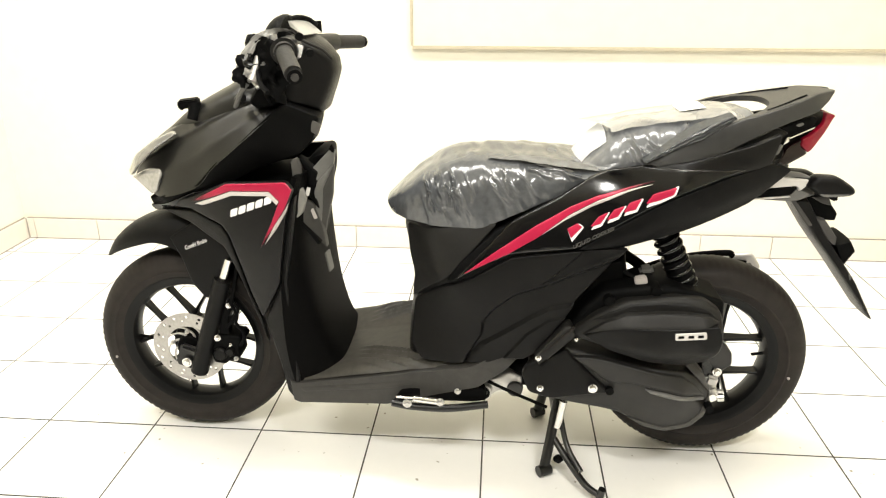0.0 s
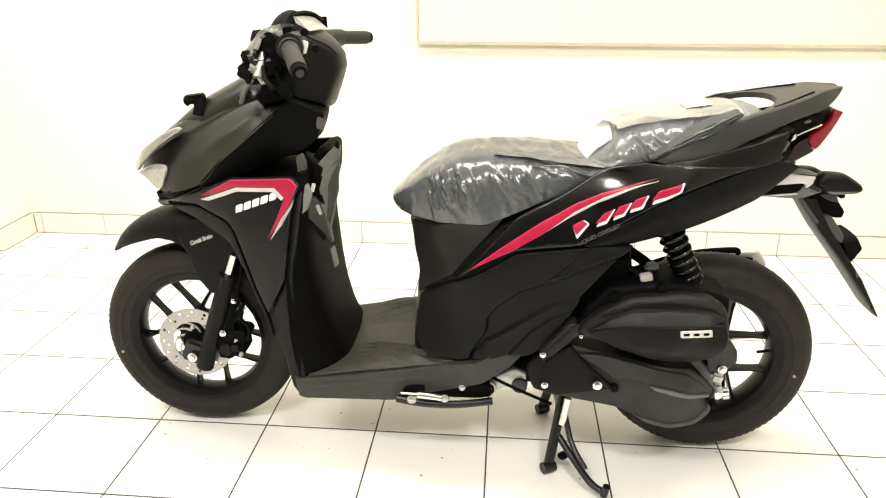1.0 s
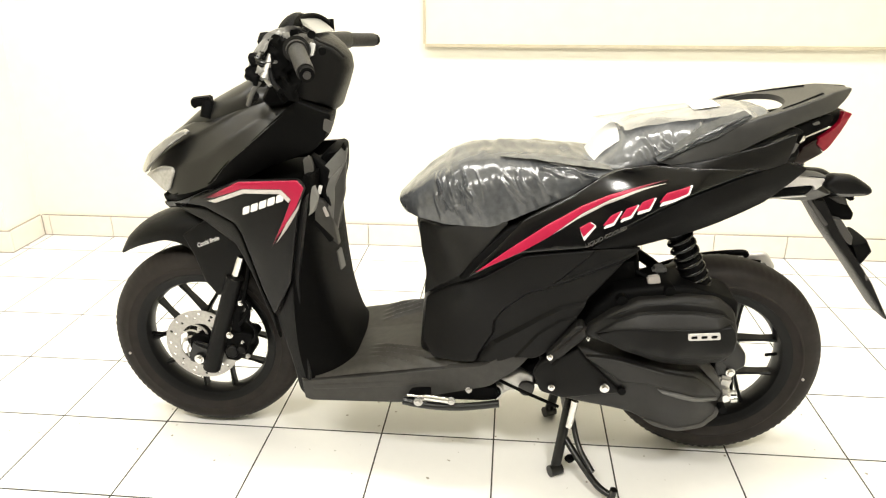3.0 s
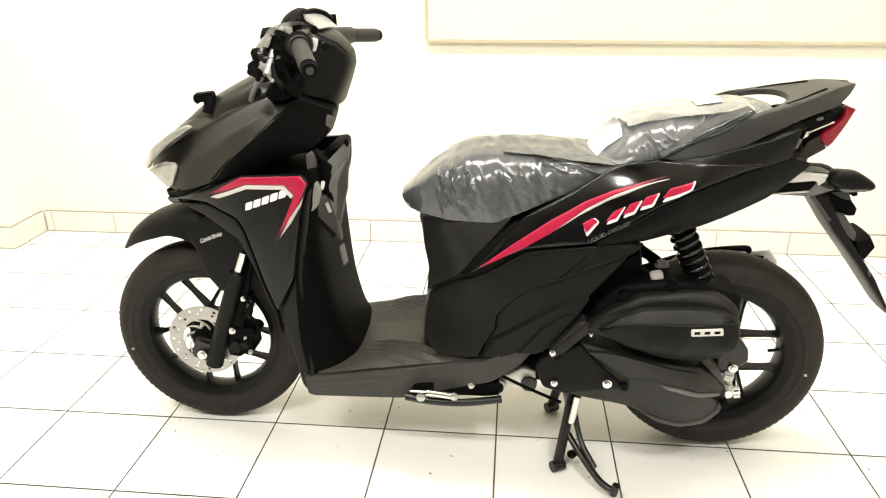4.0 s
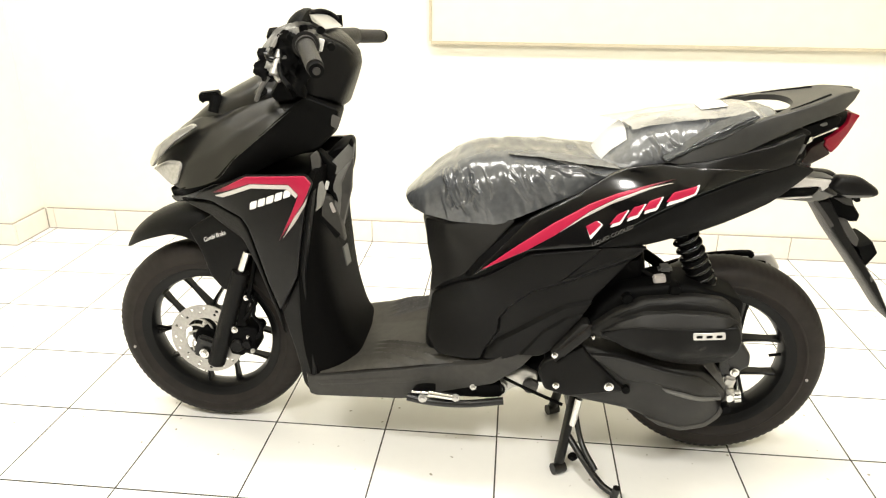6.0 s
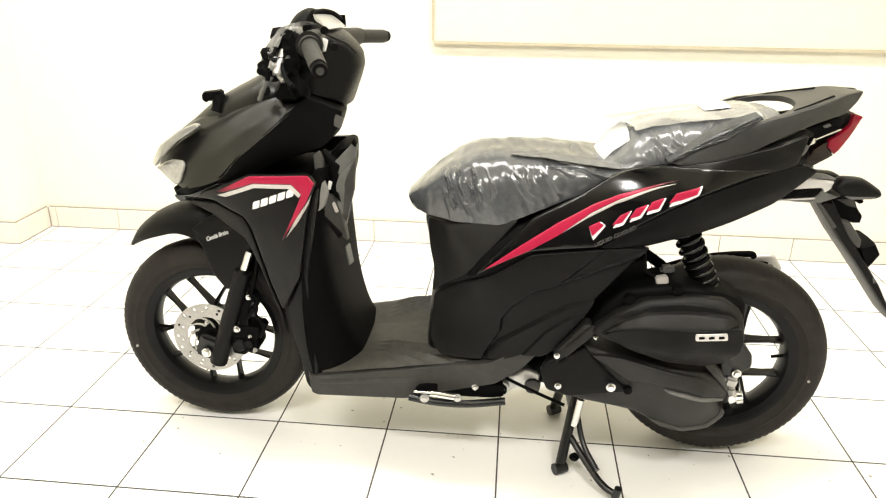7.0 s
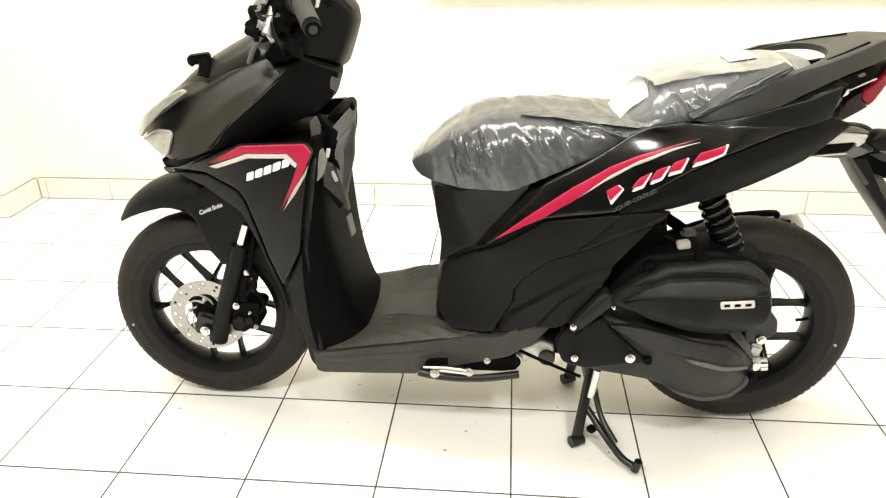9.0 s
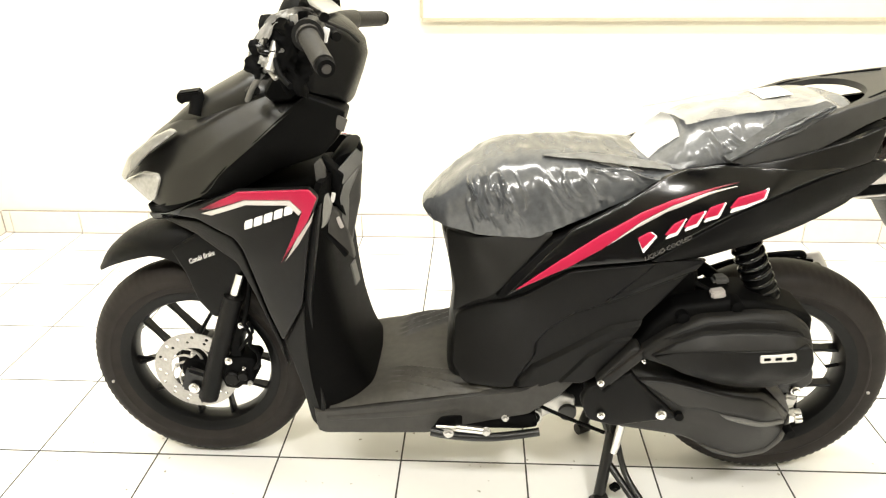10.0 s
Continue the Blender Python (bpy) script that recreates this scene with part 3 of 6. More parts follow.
tube("hose_riser", [(-0.022, -0.096, 0.397), (-0.008, -0.09, 0.45), (0.0, -0.07, 0.52)], 0.005, DARK, caliper)

fender = arch("front_mudguard", [
    (-0.352, 0.492, -0.345, 0.484, 0.028), (-0.325, 0.532, -0.30, 0.508, 0.048), (-0.275, 0.572, -0.25, 0.527, 0.062), (-0.21, 0.60, -0.205, 0.538, 0.07),
    (-0.15, 0.615, -0.16, 0.528, 0.074), (-0.09, 0.615, -0.128, 0.50, 0.076), (-0.03, 0.60, -0.10, 0.44, 0.077)], PLASTIC, scooter, 2.3, 22, 6, 0.004, "matt black plastic front mudguard with side flaps")
guard_h = field([(-0.15, 0.60, 0.068), (-0.02, 0.60, 0.08), (-0.12, 0.48, 0.081), (-0.03, 0.42, 0.084)])
for s in (-1, 1):
    panel("mudguard_flap", [(-0.165, 0.555), (-0.09, 0.60), (-0.02, 0.59), (-0.01, 0.52), (-0.035, 0.47), (-0.062, 0.408), (-0.088, 0.402), (-0.118, 0.442), (-0.135, 0.50)], guard_h, PLASTIC, fender, s, 0.002, 0.005, 0.006)


def lettering(name, words, x, z, angle, height, w, mat, parent, shear=0.2, length=None):
    """Raised words on a side face, made from Blender's own font."""
    cu = bpy.data.curves.new(name, "FONT")
    cu.body, cu.size, cu.extrude, cu.shear, cu.offset = words, height * 1.4, 0.0004, shear, height * 0.02
    tmp = bpy.data.objects.new(name, cu)
    me = bpy.data.meshes.new_from_object(tmp)
    bpy.data.objects.remove(tmp)
    wide = max(v.co.x for v in me.vertices)
    k = (length / wide) if length else 1
    a = radians(angle)
    hgt = w if callable(w) else (lambda u, v: w)
    for v in me.vertices:
        u, h = v.co.x * k, v.co.y
        px, pz = x + u * math.cos(a) - h * math.sin(a), z + u * math.sin(a) + h * math.cos(a)
        v.co = (px, -(hgt(px, pz) + v.co.z), pz)
    me.materials.append(mat)
    ob = new(name, me)
    ob.parent = parent
    return ob


lettering("words", "Combi Brake", -0.124, 0.527, 22, 0.010, lambda x, z: guard_h(x, z) + 0.0035, WHITE, fender, 0.3, 0.062)

# -- front cowl --
cowl = arch("front_cowl", [
    (-0.250, 0.70, -0.246, 0.690, 0.022), (-0.220, 0.752, -0.188, 0.668, 0.074), (-0.157, 0.803, -0.13, 0.672, 0.125), (-0.085, 0.843, -0.045, 0.704, 0.152),
    (-0.01, 0.876, 0.0, 0.750, 0.158), (0.06, 0.898, 0.068, 0.806, 0.155), (0.12, 0.893, 0.135, 0.860, 0.140), (0.165, 0.880, 0.170, 0.868, 0.11)], COWL, scooter, 1.75, 60, 8, label="matt black front cowl", sharp=32, profile=((0, 1), (0.28, 0.935), (0.53, 0.76), (0.56, 0.70), (0.82, 0.38), (1, 0)))
chin_h = field([(-0.24, 0.668, 0.03), (-0.2, 0.65, 0.08), (-0.14, 0.67, 0.12), (-0.045, 0.704, 0.15), (0.0, 0.75, 0.157), (0.068, 0.806, 0.153), (0.14, 0.87, 0.138), (-0.16, 0.637, 0.085), (-0.058, 0.682, 0.125), (0.087, 0.742, 0.125), (0.18, 0.772, 0.115), (0.225, 0.82, 0.095), (0.152, 0.885, 0.125)])
for s in (-1, 1):
    back_edge = [(0.155, 0.886), (0.224, 0.852), (0.206, 0.800), (0.178, 0.772)] if s < 0 else [(0.15, 0.88), (0.175, 0.86), (0.165, 0.80), (0.15, 0.765)]
    # blacker than the cowl above: the down-facing shade is put into the colour
    panel("cowl_side", [(-0.186, 0.664), (-0.172, 0.658), (-0.135, 0.676), (-0.045, 0.710), (0.0, 0.757), (0.068, 0.812), (0.138, 0.872), *back_edge, (0.087, 0.742), (0.014, 0.706), (-0.058, 0.680), (-0.150, 0.635), (-0.184, 0.640)], chin_h, INNER, cowl, s, 0.0, 0.05, 0.004)
    panel("lower_lip", [(-0.190, 0.642), (-0.182, 0.624), (-0.15, 0.630), (-0.06, 0.672), (0.02, 0.702), (0.0, 0.706), (-0.06, 0.688), (-0.15, 0.648)], chin_h, GLOSS, cowl, s, 0.006, 0.02, 0.004)
pillow("cowl_back", [(0.10, 0.875), (0.158, 0.884), (0.212, 0.852), (0.196, 0.80), (0.168, 0.765), (0.10, 0.74), (0.04, 0.74)], lambda x, z: max(0.04, chin_h(x, z) - 0.012 - 0.9 * max(0, x - 0.15)), SATIN, cowl, 0.02)
block("cowl_label", (0.022, 0.003, 0.026), pose(0.214, -0.104, 0.830, 0, 22, -14), MUTED, cowl, 0.001, "small grey label")
arch("wind_deflector", [(-0.15, 0.808, -0.13, 0.79, 0.03), (-0.085, 0.858, -0.06, 0.82, 0.065), (0.0, 0.904, 0.02, 0.85, 0.085), (0.04, 0.924, 0.08, 0.87, 0.085), (0.075, 0.935, 0.10, 0.87, 0.07)], COWL, cowl, 2.2, 20, 6, label="dark grey wind deflector")
light_h = field([(-0.25, 0.69, 0.027), (-0.20, 0.72, 0.066), (-0.148, 0.727, 0.092), (-0.14, 0.717, 0.102), (-0.16, 0.664, 0.096), (-0.176, 0.653, 0.085), (-0.235, 0.685, 0.038)])
for s in (-1, 1):
    lamp_glass = panel("headlight", [(-0.250, 0.692), (-0.196, 0.720), (-0.150, 0.727), (-0.142, 0.718), (-0.160, 0.676), (-0.178, 0.667), (-0.230, 0.688)], light_h, LENS, cowl, s, 0.014, 0.03, 0.008, 0.01, label="clear headlight lens")
    panel("running_light", [(-0.250, 0.708), (-0.222, 0.750), (-0.165, 0.790), (-0.125, 0.808), (-0.105, 0.806), (-0.155, 0.772), (-0.200, 0.730), (-0.222, 0.708)], field([(-0.25, 0.71, 0.045), (-0.12, 0.80, 0.085), (-0.2, 0.735, 0.10), (-0.215, 0.757, 0.06), (-0.155, 0.775, 0.098), (-0.165, 0.79, 0.07)]), RUNLIGHT, cowl, s, 0.004, 0.012, 0.005, 0.01, label="clear running light strip")
bracket = block("mirror_bracket", (0.044, 0.034, 0.019), pose(-0.084, -0.045, 0.868, 0, -6, 12), DARK, scooter, 0.003, "black bracket on the cowl")
tube("bracket_stem", [(-0.072, -0.047, 0.868), (-0.07, -0.052, 0.85), (-0.074, -0.058, 0.832)], 0.015, DARK, bracket)
tube("bracket_hook", [(-0.100, -0.045, 0.872), (-0.106, -0.047, 0.862), (-0.098, -0.05, 0.856)], 0.005, DARK, bracket)
tube("bracket_tab", [(-0.066, -0.045, 0.870), (-0.058, -0.05, 0.855), (-0.06, -0.055, 0.842)], 0.005, DARK, bracket)

# -- leg shield --
shield_h = field([(-0.17, 0.635, 0.08), (-0.06, 0.68, 0.145), (0.03, 0.72, 0.18), (0.17, 0.73, 0.192), (0.137, 0.5, 0.198), (0.083, 0.4, 0.172), (0.03, 0.6, 0.182), (0.12, 0.25, 0.172), (0.14, 0.6, 0.20)])
pillow("leg_shield_core", [(-0.10, 0.64), (0.0, 0.70), (0.16, 0.72), (0.158, 0.60), (0.140, 0.35), (0.14, 0.20), (0.12, 0.25), (0.07, 0.40), (0.03, 0.55)], lambda x, z: max(0.05, shield_h(x, z) - 0.035), DARK, scooter, 0.03)
shields = {}
for s in (-1, 1):
    shield = panel("leg_shield", [(-0.17, 0.640), (-0.06, 0.682), (0.03, 0.724), (0.166, 0.733), (0.182, 0.717), (0.168, 0.679), (0.137, 0.501), (0.083, 0.403), (0.061, 0.47), (0.03, 0.605), (0.013, 0.628), (-0.068, 0.652)], shield_h, SHIELD, scooter, s, 0.004, 0.012, 0.004, label="matt black leg shield panel")
    shields[s] = shield
    panel("shield_strake", [(-0.178, 0.630), (-0.066, 0.643), (0.006, 0.622), (0.022, 0.600), (0.054, 0.465), (0.078, 0.392), (0.086, 0.33), (0.060, 0.42), (0.033, 0.505), (0.006, 0.572), (-0.078, 0.612)], shield_h, PLASTIC, shield, s, -0.004, 0.014, 0.004)
    panel("shield_edge", [(0.083, 0.392), (0.133, 0.492), (0.165, 0.675), (0.182, 0.70), (0.170, 0.62), (0.152, 0.50), (0.146, 0.36), (0.158, 0.245), (0.140, 0.182), (0.122, 0.20), (0.108, 0.285)], shield_h, PLASTIC, shield, s, -0.010, 0.02, 0.004)
    panel("stripe", [(-0.062, 0.672), (0.034, 0.723), (0.166, 0.732), (0.181, 0.717), (0.163, 0.676), (0.10, 0.582), (0.132, 0.645), (0.152, 0.692), (0.13, 0.712), (0.044, 0.709), (-0.03, 0.68)], shield_h, FRONTRED, shield, s, 0.0075, 0.003, 0.002, 0.02, 0.002, "crimson stripe decal")
    panel("pinstripe", [(-0.052, 0.668), (0.044, 0.708), (0.13, 0.711), (0.151, 0.691), (0.146, 0.684), (0.125, 0.702), (0.046, 0.699), (-0.03, 0.668)], shield_h, PALE, shield, s, 0.0075, 0.003, 0.0015, 0.02, 0.001, "pale grey pinstripe")
    panel("pinstripe", [(0.112, 0.592), (0.139, 0.640), (0.165, 0.676), (0.174, 0.692), (0.168, 0.672), (0.142, 0.630)], shield_h, GREYDECAL, shield, s, 0.0078, 0.003, 0.0012, 0.02, 0.001)

# the maker's mark: plain slanted white bars
for i in range(5):
    x0, z0 = 0.038 + i * 0.0198, 0.650 + i * 0.0078
    panel("maker_mark_bar", [(x0, z0), (x0 + 0.0165, z0 + 0.006), (x0 + 0.0195, z0 + 0.023), (x0 + 0.003, z0 + 0.017)], shield_h, WHITE, shields[-1], -1, 0.0075, 0.003, 0.001, 0.03, 0.003)

# inner leg shield, bowed towards the rider
bm = bmesh.new()
rows = []
for z, xe, w, xm in np.array([tuple(a) + tuple(b) for a, b in zip(
        smooth_line([(0.735, 0.195, 0), (0.69, 0.180, 0), (0.634, 0.165, 0), (0.56, 0.155, 0), (0.5, 0.150, 0), (0.43, 0.146, 0), (0.36, 0.144, 0), (0.29, 0.147, 0), (0.235, 0.154, 0)], 5),
        smooth_line([(0.170, 0.202, 0), (0.182, 0.197, 0), (0.190, 0.195, 0), (0.192, 0.197, 0), (0.192, 0.202, 0), (0.190, 0.210, 0), (0.186, 0.223, 0), (0.178, 0.248, 0), (0.170, 0.296, 0)], 5))])[:, (0, 1, 3, 4)]:
    rows.append([bm.verts.new((xe + (xm - xe) * (1 - abs(k / 18) ** 7), w * k / 18, z)) for k in range(-18, 19)])
for a, b in zip(rows, rows[1:]):
    for k in range(36):
        bm.faces.new((a[k], a[k + 1], b[k + 1], b[k]))
bmesh.ops.recalc_face_normals(bm, faces=bm.faces)
bmesh.ops.solidify(bm, geom=bm.faces[:], thickness=0.012)
inner = part("inner_leg_shield", bm, DEEP, scooter, "black plastic inner leg shield")
inner.location.x = -0.010
# closed body, black in place of the pocket's shaded inside
pocket = pillow("pocket_box", [(0.184, 0.742), (0.206, 0.765), (0.226, 0.770), (0.239, 0.762), (0.237, 0.71), (0.222, 0.66), (0.212, 0.60), (0.204, 0.545), (0.190, 0.60), (0.178, 0.68)], lambda x, z: 0.092 - 0.9 * max(0, x - 0.195), DARK, inner, 0.008, label="solid black body painting the shade inside the pocket")
lip_h = field([(0.204, 0.735, 0.108), (0.221, 0.708, 0.104), (0.253, 0.781, 0.078), (0.254, 0.745, 0.074), (0.245, 0.726, 0.076), (0.226, 0.686, 0.096), (0.220, 0.602, 0.100), (0.242, 0.667, 0.070), (0.224, 0.584, 0.086)])
# the greys of these facets carry how brightly each one is lit
lip = panel("pocket_lip", [(0.206, 0.733), (0.222, 0.709), (0.254, 0.744), (0.258, 0.772), (0.253, 0.782)], lip_h, GREYPLASTIC, inner, -1, 0.001, 0.008, 0.003, 0.01, 0.004)
panel("lip_corner", [(0.246, 0.777), (0.256, 0.768), (0.259, 0.778), (0.253, 0.790)], 0.082, DARK, lip, -1, 0.002, 0.008, 0.002, 0.01, 0.003)
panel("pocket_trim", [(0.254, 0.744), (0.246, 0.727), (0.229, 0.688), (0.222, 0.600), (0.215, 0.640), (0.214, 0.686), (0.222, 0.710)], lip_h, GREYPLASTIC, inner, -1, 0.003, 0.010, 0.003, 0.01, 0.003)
panel("pocket_side", [(0.253, 0.742), (0.245, 0.667), (0.227, 0.582), (0.220, 0.594), (0.228, 0.686), (0.245, 0.726)], lip_h, SHADEGREY, inner, -1, -0.003, 0.010, 0.003, 0.01, 0.003)
panel("key_surround", [(0.182, 0.767), (0.192, 0.761), (0.223, 0.730), (0.215, 0.690), (0.222, 0.645), (0.213, 0.655), (0.197, 0.680), (0.198, 0.720)], 0.104, DARK, inner, -1, 0.002, 0.02, 0.004, 0.012, 0.004)
panel("key_plate", [(0.195, 0.670), (0.208, 0.662), (0.218, 0.635), (0.227, 0.600), (0.233, 0.550), (0.208, 0.588), (0.190, 0.622)], field([(0.19, 0.67, 0.135), (0.208, 0.65, 0.118), (0.23, 0.56, 0.100), (0.185, 0.62, 0.140), (0.205, 0.585, 0.122)]), FOOT, inner, -1, 0.002, 0.02, 0.004, 0.012, 0.004)
facet_h = field([(0.175, 0.708, 0.170), (0.197, 0.706, 0.140), (0.203, 0.677, 0.134), (0.195, 0.647, 0.142), (0.179, 0.64, 0.165), (0.166, 0.657, 0.178), (0.170, 0.56, 0.176), (0.189, 0.60, 0.150)])
# lit facet, its brightness painted in with the paler plastic
panel("shield_facet", [(0.176, 0.707), (0.197, 0.705), (0.203, 0.678), (0.195, 0.648), (0.181, 0.638), (0.168, 0.656), (0.178, 0.684)], facet_h, LITGREY, inner, -1, 0.006, 0.012, 0.003, 0.012, 0.003)
panel("shield_rib", [(0.168, 0.655), (0.180, 0.637), (0.186, 0.618), (0.178, 0.563), (0.160, 0.486), (0.158, 0.576)], facet_h, FOOT, inner, -1, -0.001, 0.012, 0.005, 0.012, 0.003)
panel("shield_corner", [(0.178, 0.765), (0.187, 0.771), (0.194, 0.752), (0.197, 0.712), (0.183, 0.712)], field([(0.18, 0.755, 0.15), (0.19, 0.76, 0.14), (0.2, 0.735, 0.135), (0.205, 0.695, 0.138), (0.185, 0.695, 0.162)]), SHADEGREY, inner, -1, 0.0, 0.012, 0.003, 0.012, 0.003)
for lx, lz, tall in ((0.203, 0.690, 0.020), (0.213, 0.639, 0.024)):
    block("pocket_label", (0.008, 0.004, tall), pose(lx, -0.119, lz, 0, 16 if tall < 0.022 else -20, 0), WHITE if tall < 0.022 else GREYDECAL, inner, 0.001, "small white label")
block("warning_label", (0.004, 0.028, 0.048), pose(0.2235, -0.046, 0.497, 0, -10, -8), GREYPLASTIC, inner, 0.001, "grey printed warning label")
# raised black panel: the slot's inner shade put into the colour
panel("dark_slot", [(0.183, 0.632), (0.194, 0.622), (0.226, 0.570), (0.219, 0.566)], field([(0.185, 0.62, 0.146), (0.22, 0.568, 0.120), (0.20, 0.60, 0.132), (0.205, 0.62, 0.128)]), DARK, inner, -1, 0.003, 0.012, 0.002, 0.01, 0.002)

# -- handlebar --
pod = pillow("handlebar_cover", [(0.105, 0.955), (0.130, 1.012), (0.165, 1.022), (0.200, 1.010), (0.228, 0.992), (0.250, 0.966), (0.254, 0.938), (0.243, 0.905), (0.221, 0.850), (0.14, 0.876), (0.108, 0.905)], lambda x, z: 0.100 - 0.62 * max(0, x - 0.165), PLASTIC, scooter, 0.016, 0.012, 0.006, "matt black handlebar cover")
arch("meter_hood", [(0.086, 0.995, 0.09, 0.96, 0.05), (0.106, 1.038, 0.104, 0.98, 0.07), (0.130, 1.055, 0.124, 1.0, 0.078), (0.146, 1.053, 0.144, 1.01, 0.076)], INNER, pod, 2.3, 16, 5)
bm = bmesh.new()
bm.faces.new([bm.verts.new(p) for p in ((0.164, -0.060, 1.0335), (0.195, -0.070, 1.018), (0.204, 0.050, 1.0145), (0.168, 0.070, 1.040), (0.141, 0.0, 1.0465))])
bmesh.ops.solidify(bm, geom=bm.faces[:], thickness=0.006)
part("meter_screen", bm, FILMSCREEN, pod, "instrument screen under pale film")
tube("hood_rim", [(0.134, -0.040, 1.032), (0.143, -0.005, 1.043), (0.156, 0.035, 1.047), (0.172, 0.062, 1.041), (0.190, 0.066, 1.028)], 0.006, INNER, pod, 12)
block("meter_bezel", (0.070, 0.135, 0.014), pose(0.184, 0.0, 1.006, 0, 32, 0), SATIN, pod, 0.004)
for s in (-1, 1):
    inner_end, outer_end = (Vector((0.193, -0.215, 0.998)), Vector((0.236, -0.314, 0.971))) if s < 0 else (Vector((0.196, 0.215, 0.978)), Vector((0.242, 0.308, 0.970)))
    along = (outer_end - inner_end).normalized()
    tube("handlebar_tube", [(0.165, s * 0.07, 0.985), inner_end, outer_end + along * 0.012], 0.011, DARK, pod)
    grip = tube("grip", [inner_end, inner_end.lerp(outer_end, 0.5), outer_end], 0.0168, GRIP, scooter, 20, 6, "black rubber handlebar grip")
    tube("grip_flange", [inner_end - along * 0.006, inner_end + along * 0.002], 0.0205, GRIP, grip, 18)
    tube("bar_weight", [outer_end, outer_end + along * 0.014], 0.0140, DARK, grip, 18)
    tube("weight_screw", [outer_end + along * 0.014, outer_end + along * 0.0165], 0.0075, CHARCOAL, grip, 12)
    tube("switch_housing", [(0.172, s * 0.10, 0.994 if s < 0 else 0.985), inner_end - along * 0.006], 0.0265 if s < 0 else 0.021, SATIN, pod, 18, label="black switch housing")
    lever = tube("brake_lever", [(0.150, s * 0.14, 0.980), (0.128, s * 0.175, 0.966), (0.138, s * 0.21, 0.940), (0.165, s * 0.25, 0.926)] if s < 0 else [(0.150, 0.15, 0.975), (0.135, 0.2, 0.968), (0.142, 0.26, 0.950), (0.165, 0.32, 0.930)], 0.005, DARK, scooter, 10)
    tube("mirror_socket", [(0.172, s * 0.15, 1.005), (0.171, s * 0.15, 1.032)], 0.009, DARK, pod, 12)
    tube("lever_bolt", [(0.16, s * 0.165, 1.0), (0.158, s * 0.165, 1.028)], 0.008, ALLOY, lever, 6)
# lighter thin tube: the top-lit edge of the cover put into the colour
tube("cover_rim", [(0.176, -0.096, 1.020), (0.205, -0.080, 1.003), (0.230, -0.062, 0.988), (0.247, -0.048, 0.968)], 0.003, SATIN, pod, 8)
block("switch_label", (0.012, 0.004, 0.024), pose(0.214, -0.185, 0.998, 0, 18, -12), WHITE, pod, 0.001, "white switch label")
for k, (p0, p1) in enumerate((((0.205, -0.15, 1.022), (0.212, -0.17, 1.024)), ((0.218, -0.13, 0.990), (0.226, -0.15, 0.990)))):
    tube("switch_button", [p0, p1], 0.008, DARK, pod, 12)
# black filler added for the shaded gap between cowl and handlebar cover
pillow("cable_cover", [(0.068, 0.885), (0.095, 0.93), (0.135, 0.955), (0.155, 0.92), (0.158, 0.88), (0.135, 0.865), (0.09, 0.862)], 0.125, DARK, pod, 0.015, 0.012)
cables = tube("brake_cable", [(0.14, -0.185, 0.975), (0.112, -0.18, 0.945), (0.078, -0.155, 0.912), (0.05, -0.12, 0.875)], 0.005, GREYPLASTIC, scooter, 10)
tube("throttle_cable", [(0.15, -0.12, 0.97), (0.12, -0.13, 0.92), (0.13, -0.12, 0.88)], 0.005, DARK, scooter, 8)
tube("lever_clamp", [(0.128, -0.17, 0.985), (0.115, -0.19, 0.94)], 0.009, ALLOY, cables, 8)
tube("cable_end", [(0.10, -0.17, 0.955), (0.125, -0.18, 0.925)], 0.006, ALLOY, cables, 8)
tube("cable_nut", [(0.052, -0.105, 0.885), (0.065, -0.12, 0.895)], 0.011, PLASTIC, cables, 8)


def crumpled_bag(name, centre, size, mat, parent, seed, label=""):
    """A scrunched piece of thin plastic."""
    bm = bmesh.new()
    bmesh.ops.create_icosphere(bm, subdivisions=4 if max(size) > 0.04 else 3, radius=1)
    for v in bm.verts:
        p = v.co.copy()
        q = p * 1.3 + Vector((seed, seed * 2, 0))
        k = 1 + 0.5 * noise.noise(q) - 0.9 * abs(noise.noise(q * 1.9))
        v.co = Vector(centre) + Vector((p.x * size[0], p.y * size[1], p.z * size[2])) * k
    return part(name, bm, mat, parent, label, 80)


# -- footboard --
skirt = pillow("footboard", [(0.116, 0.285), (0.136, 0.242), (0.25, 0.257), (0.37, 0.276), (0.556, 0.312), (0.644, 0.372), (0.69, 0.343), (0.647, 0.289), (0.583, 0.240), (0.369, 0.174), (0.15, 0.168), (0.128, 0.178)], lambda x, z: 0.174 + 0.014 * max(0, min(1, (x - 0.42) / 0.16)), FOOT, scooter, 0.012, 0.02, 0.010, "black plastic footboard with side skirts")
panel("skirt_rib", [(0.15, 0.226), (0.37, 0.250), (0.52, 0.278), (0.47, 0.250), (0.37, 0.225), (0.16, 0.205)], 0.172, FOOT, skirt, -1, 0.003, 0.01, 0.008)
bm = bmesh.new()
nx, ny = 60, 90
grid = []
